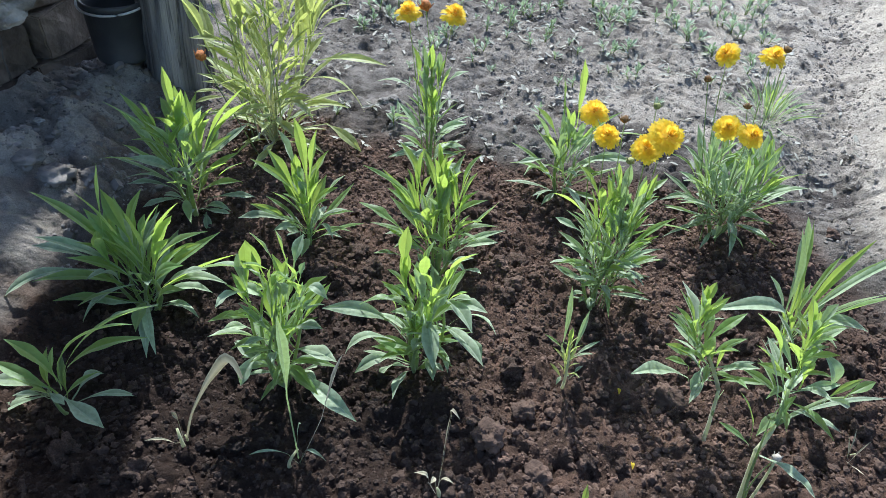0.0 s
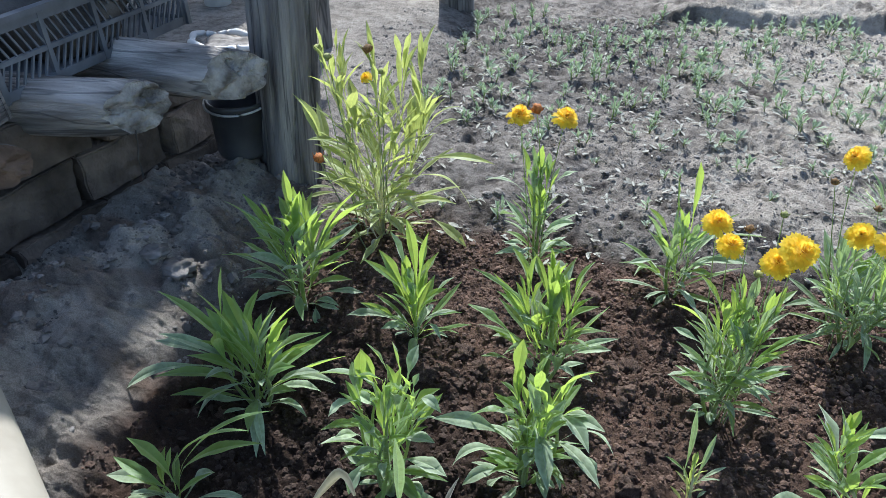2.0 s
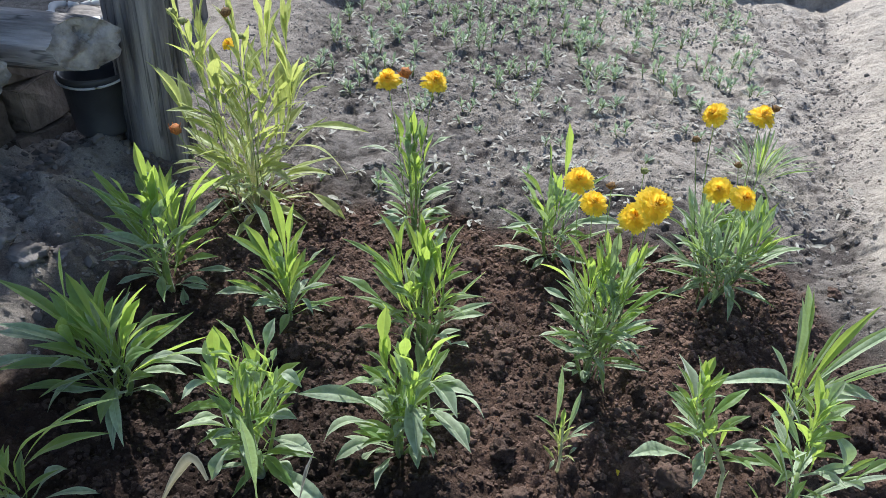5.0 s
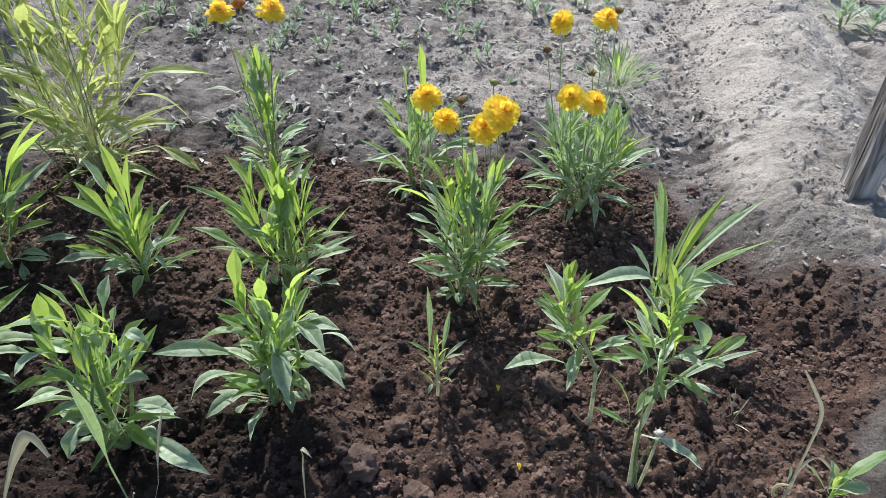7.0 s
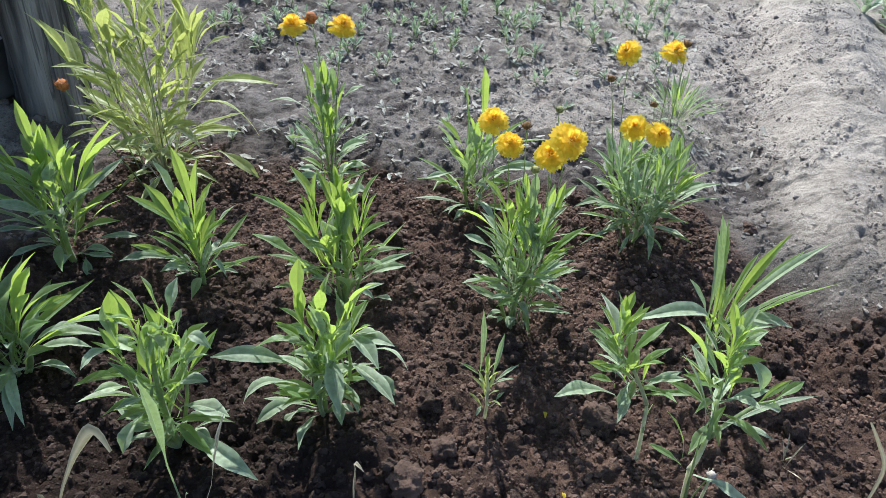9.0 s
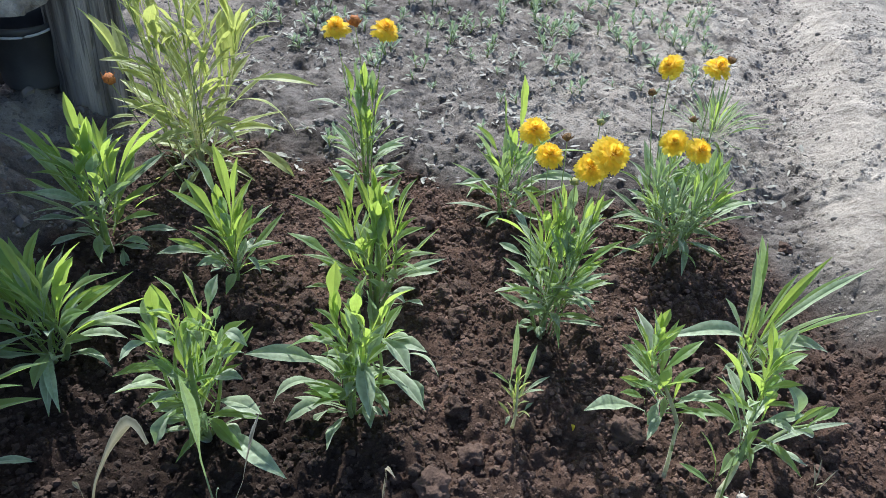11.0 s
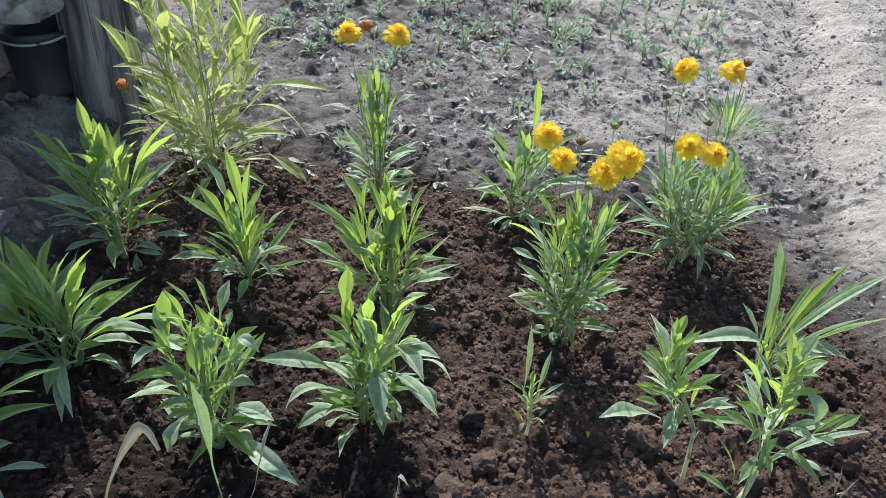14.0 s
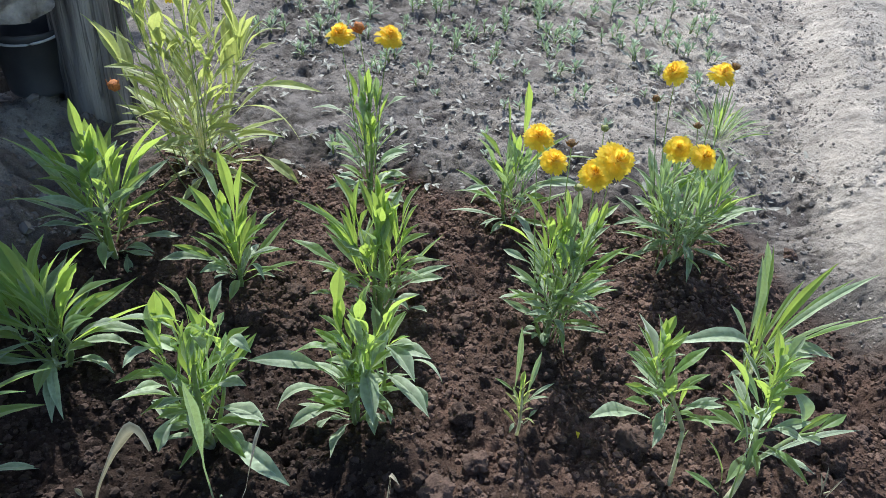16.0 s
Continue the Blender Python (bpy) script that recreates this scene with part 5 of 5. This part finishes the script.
p = Plant("drying shoot with two tall grey-green leaves", -0.144, 0.667, LEAF_OLD, (0.1, 0.1))
stalk(p, (0.0, 0, 0.03), 0.004, mat=STEM_PALE)
leaf(p, -0.005, 0.150, -74, 83, 0.170, 0.0155, 0.02)
leaf(p, 0.04, 0.115, 0, 76, 0.133, 0.019, 0.06, mat=LEAF_DRY)
leaf(p, 0.006, 0.017, -28, 26, 0.048, 0.007, 0.3)
leaf(p, 0.002, 0.044, 0, 81, 0.056, 0.005, 0.3)
leaf(p, -0.015, 0.014, -169, 7, 0.055, 0.004, 0.3)

p = Plant("dead shoot with a bent tip and curled leaves", 0.057, 0.625, LEAF_DRY, (0.1, 0.1))
stalk(p, (0.0, 0, 0.025), 0.004, mat=STEM_PALE)
leaf(p, 0.003, 0.067, 0, 87, 0.117, 0.005, 0.03)
leaf(p, 0.01, 0.178, -46, 32, 0.017, 0.01, 0.7)
leaf(p, -0.013, 0.031, 180, 45, 0.028, 0.014, 0.3)
leaf(p, 0.002, 0.026, -26, 35, 0.028, 0.007, 0.3)
leaf(p, -0.004, 0.039, -107, 35, 0.025, 0.012, 0.1)

p = Plant("pale twisting shoot at the edge of the bed", 0.687, 0.607, LEAF_DRY, (0.1, 0.1))
stalk(p, (0.002, 0, 0.03), 0.003, mat=STEM_PALE)
leaf(p, -0.009, 0.034, 180, 79, 0.047, 0.005, 0.1, mat=LEAF_OLD)
ribbon(p, [(0, 0, 0.0), (-0.006, 0.0, 0.129), (-0.014, 0.0, 0.182), (-0.037, 0.0, 0.222), (-0.067, 0.0, 0.266)], (0.003, 0.004, 0.005, 0.0045, 0.002), LEAF_DRY)
ribbon(p, [(0.004, 0, 0.01), (-0.018, -0.015, 0.087), (-0.0, -0.015, 0.111), (0.047, -0.015, 0.06)], (0.004, 0.005, 0.006, 0.002), LEAF_DRY)

p = Plant("green coreopsis shoot with broad leaves at the bed edge", 0.745, 0.597)
stalk(p, (0.0, 0, 0.02), 0.004)
leaf(p, -0.005, 0.027, 12, 25, 0.109, 0.028, 0.12)
leaf(p, -0.008, 0.028, -10, -1, 0.057, 0.02, 0.2, mat=LEAF_OLD)
leaf(p, -0.019, 0.038, 180, 75, 0.068, 0.014, 0.2, mat=LEAF_OLD)
leaf(p, -0.005, 0.025, -104, 70, 0.062, 0.012, 0.2)
filler(p, 4, 0.01, 0.03, 0.05, 0.01, 0.014)

# the dense tuft with four flowers
p = Plant("dense coreopsis tuft with four yellow flowers and silvery leaves", 0.60, 1.28, pale=0.6)
for a in range(9):
    stalk(p, (0.055 * math.cos(a * 2.4), 0.055 * math.sin(a * 2.4), 0.12 + 0.03 * math.sin(a * 5)), 0.003)
skirt(p, 6, 0.05, 0.012, 0.02)
filler(p, 130, 0.025, 0.16, 0.105, 0.04, 0.0105, (20, 82))
filler(p, 50, 0.045, 0.15, 0.085, 0.05, 0.0125, (5, 55), LEAF_OLD)
flower(p, (0.540, 1.355, 0.374), (-0.75, -0.2, 0.6), (-0.01, 0.03), 1.02)
flower(p, (0.605, 1.307, 0.395), (0.15, -0.1, 1), (0.0, 0.02), 1.04)
flower(p, (0.526, 1.211, 0.299), (-0.3, -0.7, 0.8), (-0.03, -0.02))
flower(p, (0.557, 1.175, 0.305), (0.25, -0.6, 0.9), (0.0, -0.03))
bud(p, (0.635, 1.33, 0.40), (0.01, 0.02))
bud(p, (0.525, 1.37, 0.315), (-0.02, 0.03))
bud(p, (0.64, 1.42, 0.24), (0.04, 0.06))

p = Plant("small grassy coreopsis clump beside the dense tuft", 0.85, 1.76)
filler(p, 60, 0.01, 0.05, 0.105, 0.025, 0.0048, (15, 72), LEAF_OLD)
filler(p, 14, 0.01, 0.06, 0.10, 0.02, 0.006, (30, 72))

# wilting and dried shoots near the front of the bed
def shoot(label, x, y, rows, mat=LEAF_DRY):
    q = Plant(label, x, y, mat, (0.1, 0.2))
    stalk(q, (0.0, 0.0, q.z + 0.015), 0.0016, mat=STEM_PALE)
    for dx, dz, az, el, length, width, bow in rows:
        leaf(q, dx, q.z + dz, az, el, length, width, bow, mat)
    return q


q = shoot("short green shoot just out of the soil", 0.26, 0.628, [(0.0, 0.006, 80, 65, 0.04, 0.010, 0.05)], LEAF)
q = shoot("grassy wisp of dry blades", 0.68, 0.745, [(0.0, 0.002, 70, 60, 0.05, 0.0025, 0.05), (0.0, 0.002, 110, 65, 0.045, 0.0025, 0.05), (0.0, 0.002, 30, 50, 0.05, 0.0025, 0.05), (0.0, 0.002, -60, 10, 0.03, 0.0025, 0.05)], LEAF_DRY)
for x, y in ((0.345, 0.842), (0.345, 0.70)):
    fallen = new("fallen_petal", PETALS[2])
    fallen.matrix_world = pose(x, y, ground_at(x, y) + 0.005, 12, -8, 70 + 40 * x) @ Matrix.Scale(0.75, 4)
    tagged(fallen, "small yellow petal lying on the brown soil", "petal", "fallen petals")


# ---- seedlings in the grey bed ----
def seedling(label, leaves, tall, size, lean, mat, seed, shoots=3, wide=0.40):
    """A small clump: short shoots close together, their leaves held up or, on a wilted one, laid flat."""
    r = random.Random(seed)
    ob = thing("seedling", label, "seedling", (0, 0, -20), "seedlings in the grey bed")
    feet = [Vector((r.uniform(-0.012, 0.012), r.uniform(-0.012, 0.012), -0.004)) * (shoots > 1) for k in range(shoots)]
    tips = [f * 1.6 + Vector((r.uniform(-0.008, 0.008), r.uniform(-0.008, 0.008), tall * r.uniform(0.7, 1.1))) for f in feet]
    for f, t in zip(feet, tips):
        part("stem", tube([f, f.lerp(t, 0.5), t], [0.0022, 0.0018, 0.001], 5), STEM if mat is LEAF_SEEDLING else STEM_PALE, ob)
    for k in range(leaves):
        s = (k // shoots + 0.5) / max(1, leaves // shoots)
        q = feet[k % shoots].lerp(tips[k % shoots], min(1.0, 0.1 + 0.9 * s))
        a = k * 137.5 + r.uniform(-35, 35)
        ln = size * (1.15 - 0.45 * s) * r.uniform(0.65, 1.2)
        c = new("leaf", leaf_mesh(q, q, a, lean[0] + (lean[1] - lean[0]) * s + r.uniform(-12, 12), ln, ln * wide * r.uniform(0.8, 1.2), r.uniform(0.02, 0.12), LITTER if mat is LEAF_SEEDLING and s < 0.25 and r.random() < 0.4 else mat, r.uniform(-25, 25), r.uniform(-0.2, 0.2), r.uniform(0, 0.2)))
        c.parent = ob
    return ob


KINDS = [seedling("small upright green seedling on grey soil", 14, 0.040, 0.038, (30, 80), LEAF_SEEDLING, 1, 2),
         seedling("small bushy green seedling on grey soil", 20, 0.035, 0.040, (25, 75), LEAF_SEEDLING, 2, 3),
         seedling("tall thin green seedling on grey soil", 16, 0.070, 0.036, (35, 80), LEAF_SEEDLING, 3, 2),
         seedling("tiny green seedling with few leaves", 8, 0.020, 0.022, (20, 75), LEAF_SEEDLING, 4, 1),
         seedling("wilted grey seedling pressed to the soil", 8, 0.010, 0.036, (-8, 12), LITTER, 5, 1, 0.24),
         seedling("tall leafy green seedling on grey soil", 24, 0.060, 0.042, (30, 78), LEAF_SEEDLING, 6, 3)]
spots = []
r2 = random.Random(5)
while len(spots) < 280:
    x, y = r2.uniform(-0.42, 1.25), r2.uniform(1.62, 3.5)
    far = (y - 1.6) / 1.9
    if float(ridge(np.array([x]), np.array([y]))[0]) > 0.05 or x > 0.75 + 0.35 * (y - 1.5) or r2.random() > 0.22 + 0.95 * far:
        continue
    if min([(x - a) ** 2 + (y - b) ** 2 for a, b in spots] + [1]) < 0.045 ** 2:
        continue
    spots.append((x, y))
    if far < 0.3:
        k = r2.choice((3, 4, 4, 4, 0, 3))
    else:
        k = r2.choice((0, 1, 2, 4, 0, 1, 2, 4, 1, 3, 0, 1, 2, 5))
    s = r2.uniform(0.75, 1.2)
    copy_thing(KINDS[k], pose(x, y, ground_at(x, y), r2.uniform(-8, 8), r2.uniform(-8, 8), r2.uniform(0, 360)) @ Matrix.Scale(s, 4))
for x, y in ((1.90, 2.52), (1.98, 2.45), (1.84, 2.60), (1.95, 2.62), (1.78, 2.20), (1.84, 2.14)):
    copy_thing(KINDS[1], pose(x, y, ground_at(x, y), 0, 0, 300 * x) @ Matrix.Scale(1.9, 4))
for k in KINDS:
    for o in (*k.children_recursive, k):
        bpy.data.objects.remove(o)

# pale dead leaves lying on the grey soil
r3 = random.Random(8)
litter = bmesh.new()
for k in range(420):
    cx, cy = r3.uniform(-0.42, 1.15), r3.uniform(1.5, 3.45)
    for j in range(r3.randint(1, 5)):
        x, y = cx + r3.gauss(0, 0.022), cy + r3.gauss(0, 0.022)
        s = r3.uniform(0.005, 0.010) if r3.random() < 0.6 else r3.uniform(0.010, 0.019)
        if float(ridge(np.array([x]), np.array([y]))[0]) > 0.25:
            continue
        slim, rise = r3.uniform(0.16, 0.42), r3.uniform(0.0, 0.35)
        m = Matrix.Translation((x, y, ground_at(x, y) + 0.004)) @ Euler((r3.uniform(-0.5, 0.5), r3.uniform(-0.5, 0.3), r3.uniform(0, 6.3))).to_matrix().to_4x4()
        row = [litter.verts.new(m @ Vector(v)) for v in ((-s, 0, 0), (-s * 0.4, s * slim, rise * s * 0.6), (s * 0.5, s * slim * 0.9, rise * s), (s, 0, rise * s * 0.3), (s * 0.5, -s * slim * 0.9, rise * s), (-s * 0.4, -s * slim, rise * s * 0.6), (0, 0, rise * s * 0.4))]
        for a in range(6):
            litter.faces.new((row[a], row[(a + 1) % 6], row[6]))
tagged(new("leaf_litter", mesh_of("leaf_litter", litter, LITTER)), "pale dry leaf scraps scattered over grey soil", "leaf litter", kind="stuff")


# ---- clods ----
def scatter(name, count, inside, low, high, mats, label, seed, detail, bank=False, shade=False, path=False, patch=False):
    rs = np.random.RandomState(seed)
    shapes = []
    for k in range(10):
        bm = lump(1.0, k + seed, 0.75, detail, 0.8)
        bm.verts.ensure_lookup_table()
        shapes.append((np.array([v.co for v in bm.verts]), np.array([[v.index for v in f.verts] for f in bm.faces])))
        bm.free()
    x = rs.uniform(-0.75, 1.5, count * 6)
    y = 0.32 + (rs.uniform(0, 1, count * 6) ** (1.0 if inside else 0.8)) * (1.4 if inside else 3.1)
    keep = (dug(x, y) > 0.5) if inside else ((dug(x, y) < 0.3) & (ridge(x, y) < 0.5 * rs.uniform(0, 1, len(x)) ** 5) & (cloud(x, y, 0.25, 60) > -0.05))
    if bank:
        y = rs.uniform(1.1, 3.3, count)
        x = 0.93 + 0.40 * np.maximum(y - 1.45, -0.25) + rs.normal(0, 0.05, count)
        keep = dug(x, y) < 0.2
    if shade:
        x, y = rs.uniform(-1.15, -0.55, count), rs.uniform(0.65, 1.95, count)
        keep = (dug(x, y) < 0.5) & (cloud(x, y, 0.2, 64) > -0.15)
    if patch:
        keep = keep & (cloud(x, y, 0.17, 68) > 0.10) & (watered(x, y) < 0.2)
    if path:
        x, y = rs.uniform(0.75, 1.75, count * 3), rs.uniform(0.75, 2.9, count * 3)
        keep = (ridge(x, y) > 0.08) & (dug(x, y) < 0.4) & (cloud(x, y, 0.11, 66) > 0.02)
    x, y = x[keep][:count], y[keep][:count]
    size = np.minimum(low * (1 - rs.uniform(0, 1, len(x))) ** -0.45, high)
    z = height(x, y) + size * 0.15
    verts, faces, base = [], [], 0
    for k in range(len(x)):
        v, f = shapes[k % 10]
        a = rs.uniform(0, 6.28)
        c, s = math.cos(a), math.sin(a)
        w = v @ np.array([[c, s, 0], [-s, c, 0], [0, 0, 1]]) * size[k] * rs.uniform(0.8, 1.25, 3)
        verts.append(w + (x[k], y[k], z[k]))
        faces.append(f + base)
        base += len(v)
    verts, faces = np.concatenate(verts), np.concatenate(faces)
    me = bpy.data.meshes.new(name)
    me.vertices.add(len(verts))
    me.vertices.foreach_set("co", verts.ravel())
    me.loops.add(faces.size)
    me.loops.foreach_set("vertex_index", faces.ravel())
    me.polygons.add(len(faces))
    me.polygons.foreach_set("loop_start", np.arange(0, faces.size, 3))
    me.polygons.foreach_set("loop_total", np.full(len(faces), 3))
    me.update(calc_edges=True)
    me.polygons.foreach_set("use_smooth", np.full(len(faces), detail > 2))
    me.attributes.new("wet", "FLOAT", "POINT").data.foreach_set("value", watered(verts[:, 0], verts[:, 1]).astype(np.float32))
    me.materials.append(mats)
    return tagged(new(name, me), label, "soil", kind="stuff")


scatter("soil_crumbs", 28000, True, 0.0016, 0.006, CLOD, "loose crumbs of dug brown soil", 4, 1)
scatter("dry_soil_crumbs", 7000, True, 0.0016, 0.0060, CLOD_RED, "drier reddish crumbs lying on the dug soil", 24, 1, patch=True)
scatter("soil_lumps", 650, True, 0.0036, 0.0075, CLOD, "small lumps of dug brown soil", 14, 3)
scatter("crust_crumbs", 8500, False, 0.0016, 0.007, CLOD_GREY, "loose grey crumbs on the dry crust", 9, 1)
scatter("bank_crumbs", 800, False, 0.0020, 0.007, CLOD_GREY, "crumbled earth along the foot of the path", 19, 1, True)
scatter("path_crumbs", 5200, False, 0.0014, 0.0055, CLOD_DRY, "pale dry crumbs trodden over the path", 39, 1, path=True)
scatter("shed_crumbs", 4500, False, 0.0020, 0.013, CLOD_BANK, "crumbled dry earth beside the log pile", 29, 1, False, True)
for x, y, s in ((0.178, 1.089, 0.021), (0.12, 1.37, 0.024), (0.15, 1.135, 0.017), (0.425, 0.845, 0.030), (0.185, 0.785, 0.022), (0.13, 0.72, 0.026), (0.23, 1.50, 0.019), (0.80, 0.87, 0.018), (0.86, 1.30, 0.016), (0.48, 1.20, 0.02), (-0.10, 0.99, 0.017), (0.20, 0.665, 0.02)):
    c = new("soil_clod", mesh_of("soil_clod", lump(s * 0.85, 50 * x + y, 0.55, 4, 0.85), CLOD))
    c.matrix_world = pose(x, y, ground_at(x, y) + s * 0.25, 0, 0, 400 * x)
    tagged(c, "rounded clod of dark brown soil", "clod", "large clods in the bed")
rc = random.Random(77)
SHAPES = [mesh_of("soil_clod", lump(1.0, 9 * k + 2, 0.8, 4, 0.75), CLOD) for k in range(8)]
placed = 0
while placed < 170:
    x, y, s = rc.uniform(-0.62, 0.95), rc.uniform(0.42, 1.6), min(0.018, 0.0065 * (1 - rc.random()) ** -0.5)
    if float(dug(np.array([x]), np.array([y]))[0]) < 0.6:
        continue
    c = new("soil_clod", SHAPES[placed % 8])
    c.matrix_world = pose(x, y, ground_at(x, y) + s * 0.3, rc.uniform(0, 360), rc.uniform(-30, 30), rc.uniform(0, 360)) @ Matrix.Scale(s, 4)
    tagged(c, "crumbling clod of dug brown soil", "clod", "large clods in the bed")
    placed += 1
for x, y, s in ((-0.148, 1.764, 0.013), (-0.12, 1.775, 0.014), (-0.82, 0.87, 0.024), (-0.745, 1.235, 0.034), (-0.80, 1.25, 0.026), (-0.70, 1.27, 0.024), (-0.971, 1.909, 0.016), (-0.935, 1.798, 0.022), (-0.919, 1.718, 0.026), (-0.927, 1.666, 0.020), (-0.913, 1.598, 0.018), (-0.916, 1.537, 0.022), (-0.928, 1.450, 0.014), (-0.884, 1.513, 0.012), (-0.880, 1.725, 0.012), (-0.913, 1.306, 0.022), (-0.859, 1.401, 0.013)):
    c = new("stone", mesh_of("stone", lump(s, 31 * x + y, 0.6, 4, 0.6), CLOD_BANK if -0.85 < x < -0.6 else CLOD_GREY))
    c.matrix_world = pose(x, y, ground_at(x, y) + s * 0.2, 0, 0, 300 * y)
    tagged(c, "pale grey stone lying on dry soil", "stone", "loose stones")
